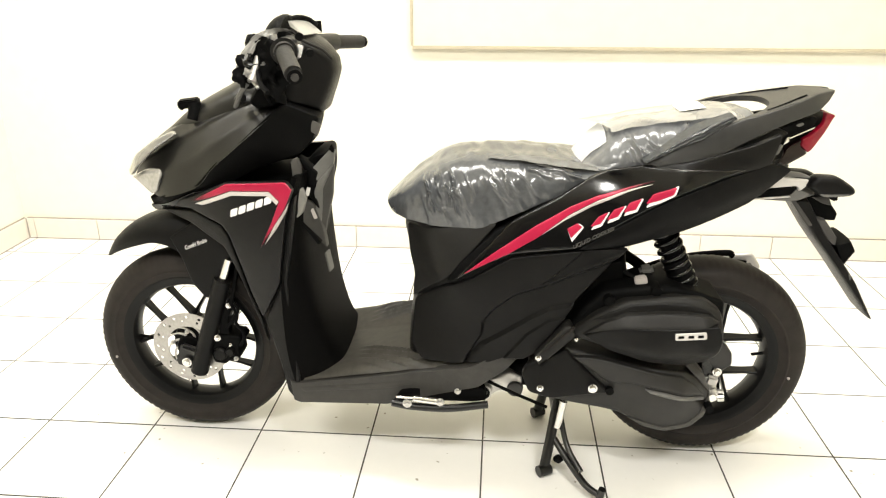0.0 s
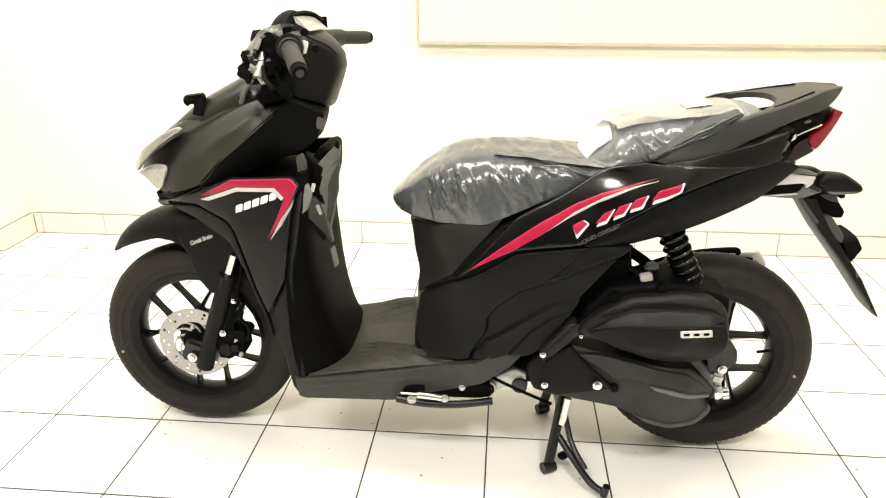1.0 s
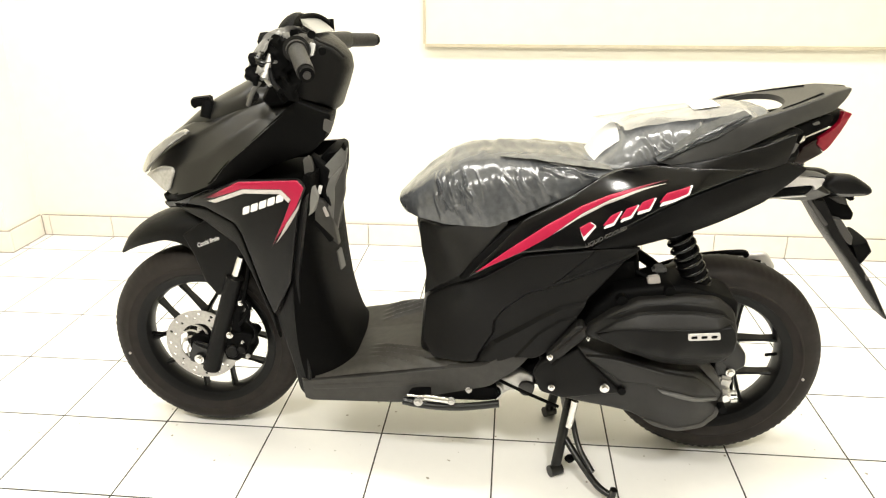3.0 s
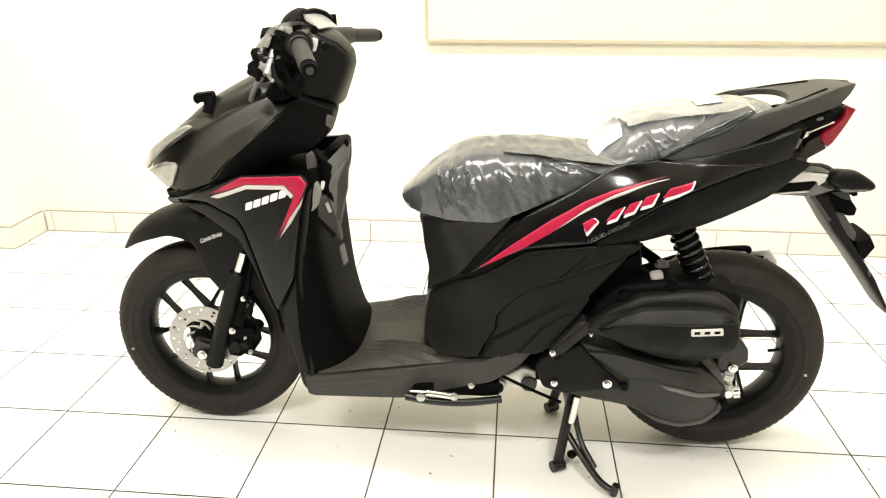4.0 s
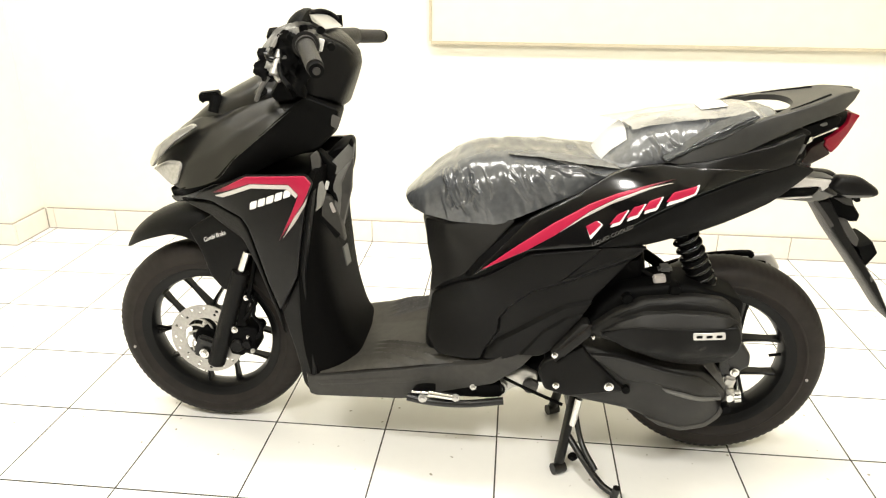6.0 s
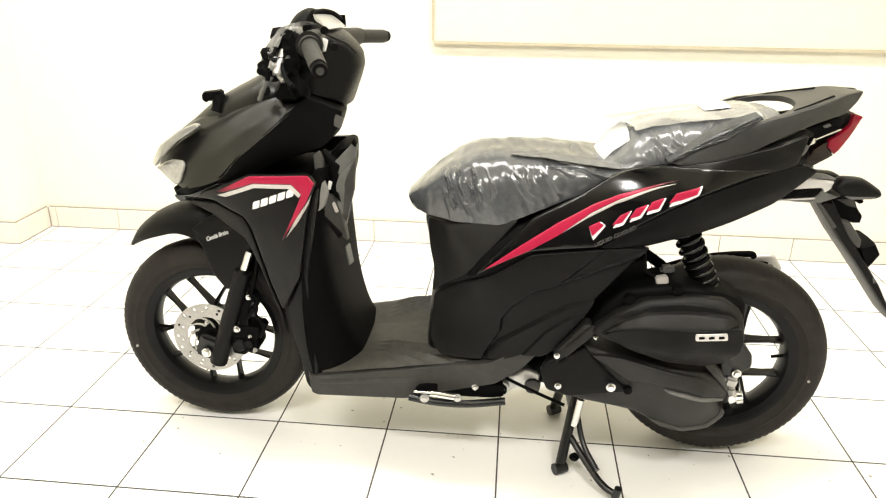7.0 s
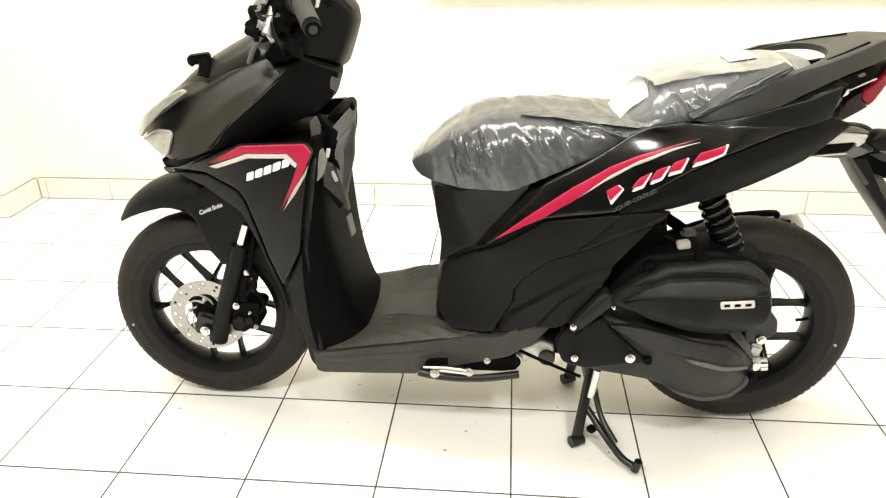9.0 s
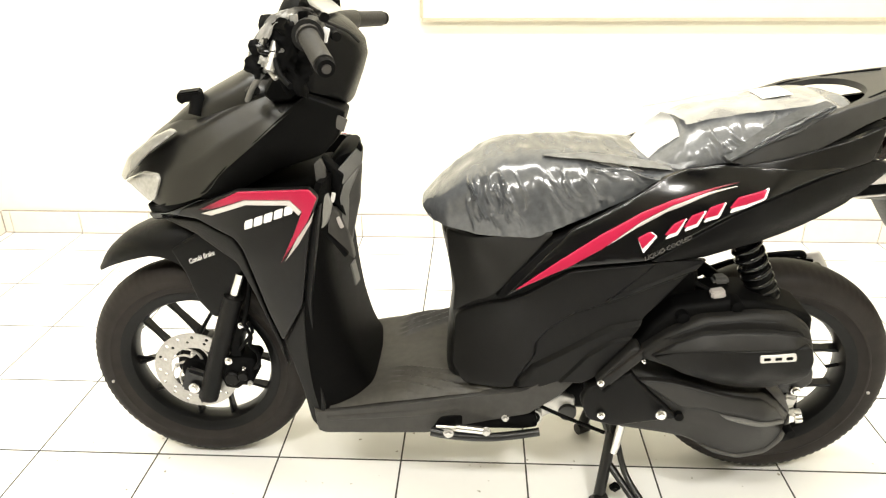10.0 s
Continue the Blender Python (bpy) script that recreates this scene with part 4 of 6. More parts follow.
for i in range(nx + 1):
    for_row = []
    for j in range(ny + 1):
        x, y = 0.165 + 0.395 * i / nx, -0.158 + 0.316 * j / ny
        u = abs(y) - 0.33 * (x - 0.25) + 0.006 * noise.noise((x * 7, y * 5, 3))
        ribs = 0.5 - 0.5 * math.cos(2 * math.pi * u / 0.019)
        band = max(0, min(1, (u - 0.035) / 0.015, (0.135 - u) / 0.02, (0.160 - abs(y)) / 0.02))
        z = 0.250 + 0.155 * (x - 0.165) + 0.009 * band * ribs * max(0, min(1, (x - 0.285) / 0.04)) + 0.003 * noise.noise((x * 9, y * 8, 0)) + 0.012 * max(0, min(1, (y - 0.03) / 0.1))
        for_row.append(bm.verts.new((x, y * 1.08, z + 0.006 - 0.016 * (max(0, abs(y) / 0.158 - 0.75) / 0.25) ** 2)))
    grid.append(for_row)
for i in range(nx):
    for j in range(ny):
        bm.faces.new((grid[i][j], grid[i + 1][j], grid[i + 1][j + 1], grid[i][j + 1]))
bmesh.ops.solidify(bm, geom=bm.faces[:], thickness=0.006)
part("foot_mat", bm, MAT, skirt, "ribbed black rubber foot mat")

# -- rear body --
flank_h = field([(0.405, 0.60, 0.07), (0.42, 0.50, 0.09), (0.425, 0.43, 0.11), (0.46, 0.60, 0.14), (0.445, 0.326, 0.16), (0.517, 0.51, 0.180), (0.56, 0.316, 0.183), (0.575, 0.638, 0.155), (0.64, 0.645, 0.172), (0.637, 0.588, 0.19), (0.645, 0.349, 0.195),
                (0.697, 0.514, 0.20), (0.75, 0.708, 0.172), (0.766, 0.608, 0.205), (0.817, 0.53, 0.205), (0.83, 0.76, 0.152), (0.905, 0.769, 0.152), (0.97, 0.726, 0.192), (0.986, 0.635, 0.182), (1.018, 0.768, 0.172), (1.118, 0.79, 0.152), (1.138, 0.693, 0.145), (1.177, 0.814, 0.136), (1.22, 0.76, 0.115), (1.25, 0.86, 0.10), (1.018, 0.79, 0.165), (1.118, 0.815, 0.144), (1.182, 0.84, 0.127)])


def body_h(x, z):
    """The flank, with the shoulder below the seat step rounded off."""
    w, dx, dz = flank_h(x, z), x - 0.820, z - 0.726
    k = math.exp(-((dx / 0.06) ** 2 + (dz / 0.03) ** 2) ** 1.5)
    return w + k * (0.1654 - 0.63 * dz - 3.0 * dz * dz + 0.03 * dx - 1.2 * dx * dx - w)


# sculpted wings of the lower body: outline, depth and width of the slope into it
WINGS = (([(0.90, 0.600), (0.847, 0.577), (0.780, 0.550), (0.723, 0.521), (0.678, 0.503), (0.652, 0.494), (0.605, 0.453), (0.583, 0.420), (0.581, 0.388), (0.55, 0.331), (0.54, 0.30), (0.75, 0.30), (0.95, 0.55)], -0.010, 0.006),
         ([(0.584, 0.366), (0.620, 0.392), (0.679, 0.436), (0.726, 0.466), (0.80, 0.484), (0.85, 0.45), (0.70, 0.30), (0.54, 0.30)], 0.010, 0.007),
         ([(0.775, 0.452), (0.728, 0.439), (0.682, 0.402), (0.634, 0.336), (0.62, 0.30), (0.75, 0.30), (0.85, 0.44)], 0.006, 0.004),
         ([(0.790, 0.604), (0.788, 0.598), (0.722, 0.532), (0.690, 0.512), (0.723, 0.524), (0.780, 0.553), (0.90, 0.603)], -0.005, 0.004))
WINGS = [(shape, edge_distance([Vector(p) for p in shape]), depth, ramp) for shape, depth, ramp in WINGS]
WING_LINES = []
for shape, dist, depth, ramp in WINGS:
    turn = math.copysign(1, sum(a[0] * b[1] - b[0] * a[1] for a, b in zip(shape, [*shape[1:], shape[0]])))
    for a, b in zip(shape, shape[1:]):
        a, b = Vector(a), Vector(b)
        d = (b - a).normalized()
        inward = Vector((-d.y, d.x)) * turn * ramp
        WING_LINES += [(a, b), (a + inward, b + inward)]


def lower_h(x, z):
    """The lower body: the smooth flank with its wings stepping in and out."""
    w = body_h(x, z) - 0.05 * max(0, 0.45 + (x - 0.69) * 0.75 - z)
    for shape, dist, depth, ramp in WINGS:
        if inside(shape, x, z):
            k = min(1, dist(x, z) / ramp)
            w += depth * k
    return w


under = pillow("seat_box", [(0.392, 0.60), (0.409, 0.52), (0.4165, 0.455), (0.409, 0.38), (0.403, 0.29), (0.50, 0.285), (0.62, 0.32), (0.69, 0.38), (0.77, 0.48), (0.88, 0.602), (1.0, 0.632), (1.12, 0.682), (1.20, 0.755), (1.225, 0.80), (1.15, 0.80), (1.0, 0.775), (0.84, 0.735), (0.75, 0.70), (0.6, 0.635)], lambda x, z: max(0.03, body_h(x, z) - 0.010), PLASTIC, scooter, 0.03, label="matt black body under the seat")
for s in (-1, 1):
    panel("seat_box_panel", [(0.420, 0.436), (0.494, 0.502), (0.612, 0.641), (0.575, 0.640), (0.405, 0.606), (0.414, 0.535), (0.424, 0.49)], body_h, SATIN, under, s, -0.003, 0.01, 0.004)
    side = panel("side_panel", [(0.519, 0.516), (0.641, 0.650), (0.749, 0.714), (0.800, 0.745), (0.840, 0.762), (0.905, 0.772), (0.96, 0.773), (1.010, 0.771), (1.07, 0.769), (1.12, 0.771), (1.08, 0.757), (0.975, 0.722), (0.880, 0.665), (0.780, 0.608), (0.640, 0.585), (0.578, 0.552)], body_h, GLOSS, scooter, s, 0.004, 0.008, 0.003, 0.008, label="black side panel with a red stripe")
    # black strip near the surface, painting the shade of a deep groove
    panel("body_gap", [(0.504, 0.511), (0.535, 0.557), (0.612, 0.631), (0.65, 0.643), (0.577, 0.567), (0.52, 0.514)], body_h, DARK, side, s, 0.003, 0.012, 0.002)
    panel("lower_panel", [(0.426, 0.436), (0.504, 0.498), (0.560, 0.523), (0.643, 0.577), (0.776, 0.600), (0.84, 0.604), (0.888, 0.604), (0.866, 0.585), (0.839, 0.552), (0.807, 0.511), (0.786, 0.486), (0.771, 0.456), (0.701, 0.354), (0.678, 0.337), (0.637, 0.334), (0.600, 0.316), (0.52, 0.306), (0.445, 0.308), (0.420, 0.344)], lower_h, PLASTIC, side, s, 0.002, 0.01, 0.003, 0.007, lines=WING_LINES)
    panel("tail_side", [(0.780, 0.604), (0.880, 0.661), (0.975, 0.718), (1.08, 0.753), (1.165, 0.778), (1.218, 0.762), (1.138, 0.693), (0.986, 0.633), (0.882, 0.606)], body_h, TAILBLACK, side, s, 0.0035, 0.012, 0.002, creases=((1.2, 0.752, 0.80, 0.602, 0.014, 0.03),))
    panel("tail_top", [(1.04, 0.780), (1.067, 0.792), (1.112, 0.816), (1.181, 0.844), (1.205, 0.834), (1.193, 0.825), (1.103, 0.801)], field([(1.067, 0.792, 0.143), (1.112, 0.816, 0.128), (1.181, 0.844, 0.106), (1.205, 0.833, 0.102), (1.193, 0.825, 0.106), (1.103, 0.801, 0.138)]), PLASTIC, side, s, 0.0, 0.012, 0.003)
    panel("tail_flank", [(0.920, 0.772), (1.000, 0.786), (1.09, 0.808), (1.118, 0.814), (1.182, 0.838), (1.165, 0.776), (1.08, 0.756), (1.00, 0.755)], body_h, SHIELD, side, s, 0.003, 0.012, 0.002, 0.012)
    panel("stripe", [(0.543, 0.535), (0.619, 0.595), (0.693, 0.649), (0.760, 0.690), (0.815, 0.713), (0.870, 0.728), (0.929, 0.747), (0.870, 0.723), (0.816, 0.705), (0.761, 0.676), (0.733, 0.655), (0.694, 0.623), (0.638, 0.587), (0.579, 0.554)], body_h, REARRED, side, s, 0.0072, 0.003, 0.0015, 0.008, 0.001, "crimson stripe decal")
    panel("pinstripe", [(0.703, 0.630), (0.750, 0.663), (0.805, 0.693), (0.860, 0.715), (0.925, 0.740), (0.865, 0.722), (0.816, 0.704), (0.761, 0.675), (0.733, 0.654)], body_h, GREYDECAL, side, s, 0.0080, 0.003, 0.0012, 0.008, 0.001, "pale grey pinstripe")

# model mark: plain slanted red shapes with white edges
MARK = ([(0.764, 0.622), (0.754, 0.646), (0.779, 0.662), (0.791, 0.654)], [(0.801, 0.647), (0.819, 0.673), (0.843, 0.686), (0.825, 0.655)], [(0.834, 0.660), (0.850, 0.688), (0.876, 0.699), (0.860, 0.670)],
        [(0.867, 0.676), (0.881, 0.702), (0.909, 0.715), (0.896, 0.686)], [(0.909, 0.694), (0.924, 0.721), (0.976, 0.746), (0.969, 0.726), (0.939, 0.707)])
for shape in MARK:
    cx, cz = sum(p[0] for p in shape) / len(shape), sum(p[1] for p in shape) / len(shape)
    panel("model_mark_edge", [(cx + (x - cx) * 0.90 + 0.0014, cz + (z - cz) * 0.94 - 0.0022) for x, z in shape], body_h, WHITE, side, -1, 0.0075, 0.003, 0.001, 0.008, 0.003)
    panel("model_mark", [(cx + (x - cx) * 0.84 - 0.001, cz + (z - cz) * 0.74 + 0.001) for x, z in shape], body_h, RED, side, -1, 0.0085, 0.003, 0.001, 0.008, 0.002)
lettering("words", "LIQUID COOLED", 0.770, 0.608, 25, 0.0075, lambda x, z: body_h(x, z) + 0.0065, MUTED, side, 0.2, 0.092)

# -- grab rail and tail --
rail_h = field([(0.903, 0.779, 0.160), (0.951, 0.773, 0.165), (0.998, 0.771, 0.165), (0.972, 0.811, 0.152), (1.026, 0.839, 0.146), (1.102, 0.867, 0.136), (1.04, 0.789, 0.160), (1.084, 0.812, 0.150), (1.138, 0.874, 0.125), (1.139, 0.839, 0.137),
                (1.199, 0.89, 0.10), (1.201, 0.858, 0.11), (1.267, 0.908, 0.06), (1.267, 0.873, 0.075), (1.298, 0.892, 0.045), (1.315, 0.909, 0.025)])
panel("grab_rail", [(0.903, 0.779), (0.951, 0.771), (0.998, 0.769), (1.04, 0.787), (1.084, 0.811), (1.139, 0.838), (1.201, 0.857), (1.267, 0.873), (1.298, 0.892), (1.317, 0.911), (1.267, 0.908), (1.199, 0.890), (1.138, 0.875), (1.102, 0.868), (1.026, 0.840), (0.972, 0.812), (0.934, 0.791)], rail_h, RAIL, scooter, -1, 0.0, 0.012, 0.003, label="matt black grab rail arm")
panel("grab_rail", [(0.903, 0.779), (0.951, 0.771), (0.998, 0.785), (1.06, 0.825), (1.138, 0.862), (1.199, 0.877), (1.267, 0.890), (1.317, 0.911), (1.267, 0.908), (1.199, 0.890), (1.138, 0.875), (1.102, 0.868), (1.026, 0.840), (0.972, 0.812), (0.934, 0.791)], rail_h, RAIL, scooter, 1, 0.0, 0.012, 0.003, label="matt black grab rail arm")
plate_outline = [(1.03, -0.140), (1.138, -0.121), (1.199, -0.096), (1.267, -0.056), (1.313, -0.022), (1.313, 0.022), (1.267, 0.056), (1.199, 0.096), (1.138, 0.121), (1.03, 0.140), (1.03, 0.128), (1.10, 0.114), (1.145, 0.096), (1.176, 0.05), (1.183, 0.0), (1.176, -0.05), (1.145, -0.096), (1.10, -0.114), (1.03, -0.128)]
bm = bmesh.new()
bm.faces.new([bm.verts.new((p[0], p[1], 0)) for p in rounded(plate_outline, 0.02, 4)])
for k in range(14):
    bmesh.ops.bisect_plane(bm, geom=bm.verts[:] + bm.edges[:] + bm.faces[:], plane_co=(1.045 + 0.02 * k, 0, 0), plane_no=(1, 0, 0))
for v in bm.verts:
    x = v.co.x
    v.co.z = 0.8755 + (x - 1.138) * (0.32 if x < 1.138 else 0.25) - 0.9 * max(0, x - 1.262) ** 1.5
made = bmesh.ops.extrude_face_region(bm, geom=bm.faces[:], use_keep_orig=True)
for v in made["geom"]:
    if isinstance(v, bmesh.types.BMVert):
        v.co.z -= 0.012
bmesh.ops.recalc_face_normals(bm, faces=bm.faces)
bridge = part("grab_rail_bridge", bm, RAIL, scooter, "matt black grab rail bridge behind the seat")
for s in (-1, 1):
    # dark tube laid where the hollow slot is only in shade
    tube("finger_slot", [(1.155, s * 0.100, 0.878), (1.19, s * 0.084, 0.8875), (1.22, s * 0.066, 0.8955), (1.245, s * 0.052, 0.902)], 0.0035, DARK, bridge, 8)
tail_h = field([(1.323, 0.858, 0.03), (1.304, 0.864, 0.03), (1.29, 0.849, 0.05), (1.286, 0.835, 0.055), (1.255, 0.829, 0.07), (1.232, 0.82, 0.078), (1.252, 0.779, 0.076), (1.273, 0.796, 0.066), (1.2, 0.772, 0.09), (1.176, 0.771, 0.105), (1.216, 0.813, 0.085), (1.297, 0.822, 0.05), (1.176, 0.84, 0.108), (1.26, 0.865, 0.066)])
tail = pillow("tail_light", [(1.318, 0.857), (1.284, 0.820), (1.236, 0.776), (1.19, 0.772), (1.18, 0.80), (1.19, 0.835), (1.262, 0.862), (1.302, 0.863)], lambda x, z: max(0.02, tail_h(x, z) - 0.014), DARK, scooter, 0.010, 0.012, 0.005, "red tail light")
for s in (-1, 1):
    panel("red_lens", [(1.323, 0.858), (1.304, 0.864), (1.290, 0.843), (1.264, 0.824), (1.246, 0.815), (1.243, 0.802), (1.262, 0.785), (1.273, 0.794), (1.297, 0.822)], tail_h, REDLENS, tail, s, 0.0, 0.016, 0.004, 0.01, 0.003, "crimson tail light lens")
    panel("smoked_lens", [(1.245, 0.814), (1.230, 0.808), (1.212, 0.797), (1.196, 0.768), (1.212, 0.759), (1.234, 0.770), (1.261, 0.784), (1.242, 0.802)], tail_h, SMOKE, tail, s, 0.0, 0.015, 0.004, 0.01, 0.003, "smoked indicator lens")
    tube("bright_line", [(1.212, s * 0.088, 0.820), (1.238, s * 0.080, 0.830), (1.264, s * 0.071, 0.839)], 0.0022, CHROME, tail)
    panel("bright_corner", [(1.200, 0.806), (1.205, 0.822), (1.212, 0.824), (1.214, 0.812)], tail_h, CHROME, tail, s, 0.001, 0.006, 0.002, 0.01, 0.002)
    panel("lens_edge", [(1.174, 0.772), (1.194, 0.806), (1.201, 0.806), (1.186, 0.772)], tail_h, GREYPLASTIC, tail, s, 0.002, 0.01, 0.002, 0.01, 0.002)
    panel("tail_recess", [(1.176, 0.838), (1.26, 0.863), (1.278, 0.857), (1.265, 0.838), (1.209, 0.822)], tail_h, DARK, tail, s, -0.004, 0.012, 0.002)
    panel("recess_rib", [(1.222, 0.846), (1.238, 0.852), (1.245, 0.845), (1.232, 0.841)], tail_h, GREYPLASTIC, tail, s, -0.002, 0.006, 0.002)
hanger = pillow("rear_mudguard_hanger", [(1.16, 0.672), (1.225, 0.728), (1.29, 0.705), (1.31, 0.69), (1.26, 0.668)], 0.066, GREYPLASTIC, scooter, 0.012, label="grey plastic rear mudguard hanger")
for s in (-1, 1):
    panel("silver_fin", [(1.203, 0.732), (1.285, 0.726), (1.257, 0.700), (1.254, 0.713), (1.180, 0.705)], 0.074, SILVER, hanger, s, 0.0, 0.008, 0.003, label="silver painted fin")
    panel("fin_top", [(1.215, 0.741), (1.265, 0.737), (1.287, 0.729), (1.203, 0.734)], field([(1.213, 0.74, 0.058), (1.263, 0.736, 0.058), (1.285, 0.728, 0.074), (1.202, 0.732, 0.074)]), GREYPLASTIC, hanger, s, 0.0, 0.008, 0.003)
    panel("dark_fin", [(1.180, 0.704), (1.254, 0.712), (1.241, 0.693), (1.162, 0.685)], 0.076, DARK, hanger, s, 0.0, 0.01, 0.002)
    panel("fin_edge", [(1.157, 0.684), (1.240, 0.692), (1.241, 0.689), (1.159, 0.681)], 0.078, SILVER, hanger, s, 0.0, 0.01, 0.001)
    lamp_body = pillow("indicator", [(1.243, 0.722), (1.261, 0.748), (1.307, 0.746), (1.345, 0.723), (1.350, 0.711), (1.338, 0.702), (1.281, 0.700)], 0.022, PLASTIC, scooter, 0.012, 0.01, label="black indicator housing")
    lamp_body.location = (0.022, -0.07, -0.008) if s < 0 else (0.0, 0.022, -0.02)
    panel("indicator_lens", [(1.27, 0.708), (1.30, 0.716), (1.335, 0.714), (1.332, 0.705), (1.285, 0.702)], 0.021, GREYPLASTIC, lamp_body, s, 0.0, 0.004, 0.003, 0.01)
stay = pillow("plate_stay", [(1.251, 0.682), (1.291, 0.680), (1.338, 0.605), (1.378, 0.553), (1.428, 0.488), (1.488, 0.387), (1.474, 0.391), (1.380, 0.512), (1.318, 0.587)], 0.06, PLASTIC, scooter, 0.006, 0.016, 0.005, "long black rear mudguard and plate stay")
pillow("plate_lamp", [(1.269, 0.686), (1.336, 0.693), (1.350, 0.663), (1.366, 0.643), (1.363, 0.624), (1.344, 0.623), (1.305, 0.638), (1.282, 0.662)], 0.042, DARK, stay, 0.006, 0.01, 0.004, label="black number plate lamp")
pillow("reflector_bracket", [(1.366, 0.572), (1.401, 0.585), (1.417, 0.558), (1.397, 0.521), (1.386, 0.53)], 0.05, DARK, stay, 0.004, 0.01, 0.003)
pillow("stay_plate", [(1.300, 0.640), (1.334, 0.634), (1.366, 0.593), (1.366, 0.566), (1.326, 0.600)], 0.058, SHADEGREY, stay, 0.003, 0.012, 0.003, label="grey stay plate")
panel("lamp_face", [(1.299, 0.680), (1.334, 0.683), (1.346, 0.662), (1.325, 0.666)], 0.044, SHADEGREY, stay, -1, 0.0, 0.004, 0.002, 0.01, 0.002)
panel("stay_strip", [(1.243, 0.684), (1.253, 0.685), (1.305, 0.622), (1.296, 0.617)], 0.062, SHADEGREY, stay, -1, 0.0, 0.006, 0.002, 0.012, 0.002)
block("lamp_knob", (0.018, 0.05, 0.012), pose(1.352, -0.01, 0.676, 0, 28, 0), DARK, stay, 0.003)
pillow("stay_clip", [(1.399, 0.512), (1.412, 0.506), (1.418, 0.49), (1.408, 0.49)], 0.062, GREYPLASTIC, stay, 0.003, 0.01, 0.002)

# -- seat --
SEAT = [(0.356, 0.650, 0.370, 0.632, 0.05), (0.396, 0.688, 0.402, 0.630, 0.10), (0.447, 0.729, 0.45, 0.627, 0.128), (0.50, 0.757, 0.50, 0.627, 0.142), (0.57, 0.768, 0.575, 0.632, 0.15), (0.632, 0.768, 0.65, 0.662, 0.152),
        (0.709, 0.763, 0.74, 0.705, 0.150), (0.780, 0.752, 0.79, 0.726, 0.146), (0.836, 0.748, 0.842, 0.741, 0.132)]
seat = arch("seat", SEAT, SEATFOAM, scooter, 3.2, 26, 6, grow=-0.008, label="dark vinyl rider seat")
REAR = [(0.772, 0.728, 0.80, 0.715, 0.11), (0.815, 0.784, 0.85, 0.745, 0.128), (0.852, 0.822, 0.90, 0.765, 0.134), (0.91, 0.838, 0.94, 0.778, 0.132), (0.99, 0.845, 1.0, 0.80, 0.126), (1.07, 0.858, 1.065, 0.828, 0.114), (1.132, 0.866, 1.115, 0.846, 0.100), (1.154, 0.853, 1.14, 0.846, 0.06)]
arch("pillion_seat", REAR, SEATFOAM, seat, 2.7, 26, 6, grow=-0.008, label="dark vinyl pillion seat")


# sharp folds of the film on each flank: ends (x, z), height and half width
FOLDS = ((0.60, 0.770, 0.72, 0.772, 0.006, 0.010), (0.625, 0.766, 0.745, 0.764, 0.010, 0.008), (0.745, 0.764, 0.842, 0.748, 0.013, 0.009), (0.67, 0.756, 0.76, 0.745, 0.008, 0.007), (0.76, 0.745, 0.825, 0.730, 0.010, 0.007), (0.955, 0.790, 1.045, 0.842, 0.008, 0.012), (0.880, 0.825, 0.905, 0.785, 0.009, 0.008), (0.905, 0.785, 0.965, 0.812, 0.008, 0.008),
         (0.655, 0.735, 0.70, 0.705, 0.004, 0.014), (0.79, 0.735, 0.86, 0.765, 0.005, 0.01), (0.452, 0.725, 0.472, 0.662, 0.010, 0.006), (0.478, 0.742, 0.492, 0.690, 0.010, 0.005), (0.505, 0.735, 0.545, 0.670, 0.009, 0.006), (0.465, 0.662, 0.515, 0.672, 0.005, 0.006), (0.53, 0.70, 0.56, 0.655, 0.008, 0.005))



rng = random.Random(12)
STREAKS = []
for x0, x1, z0, z1, lean, count in ((0.445, 0.55, 0.670, 0.745, -1.2, 34), (0.58, 0.66, 0.72, 0.755, -0.7, 5), (0.87, 0.93, 0.79, 0.825, -0.9, 9), (0.98, 1.08, 0.825, 0.848, 0.45, 10), (0.66, 0.80, 0.745, 0.756, -0.12, 4)):
    for k in range(count):
        x, z, long, turn = rng.uniform(x0, x1), rng.uniform(z0, z1), rng.uniform(0.02, 0.07), lean + rng.uniform(-0.25, 0.25)
        STREAKS.append((x, z, x + long * math.cos(turn), z + long * math.sin(turn), rng.uniform(0.004, 0.009), rng.uniform(0.0032, 0.0055)))


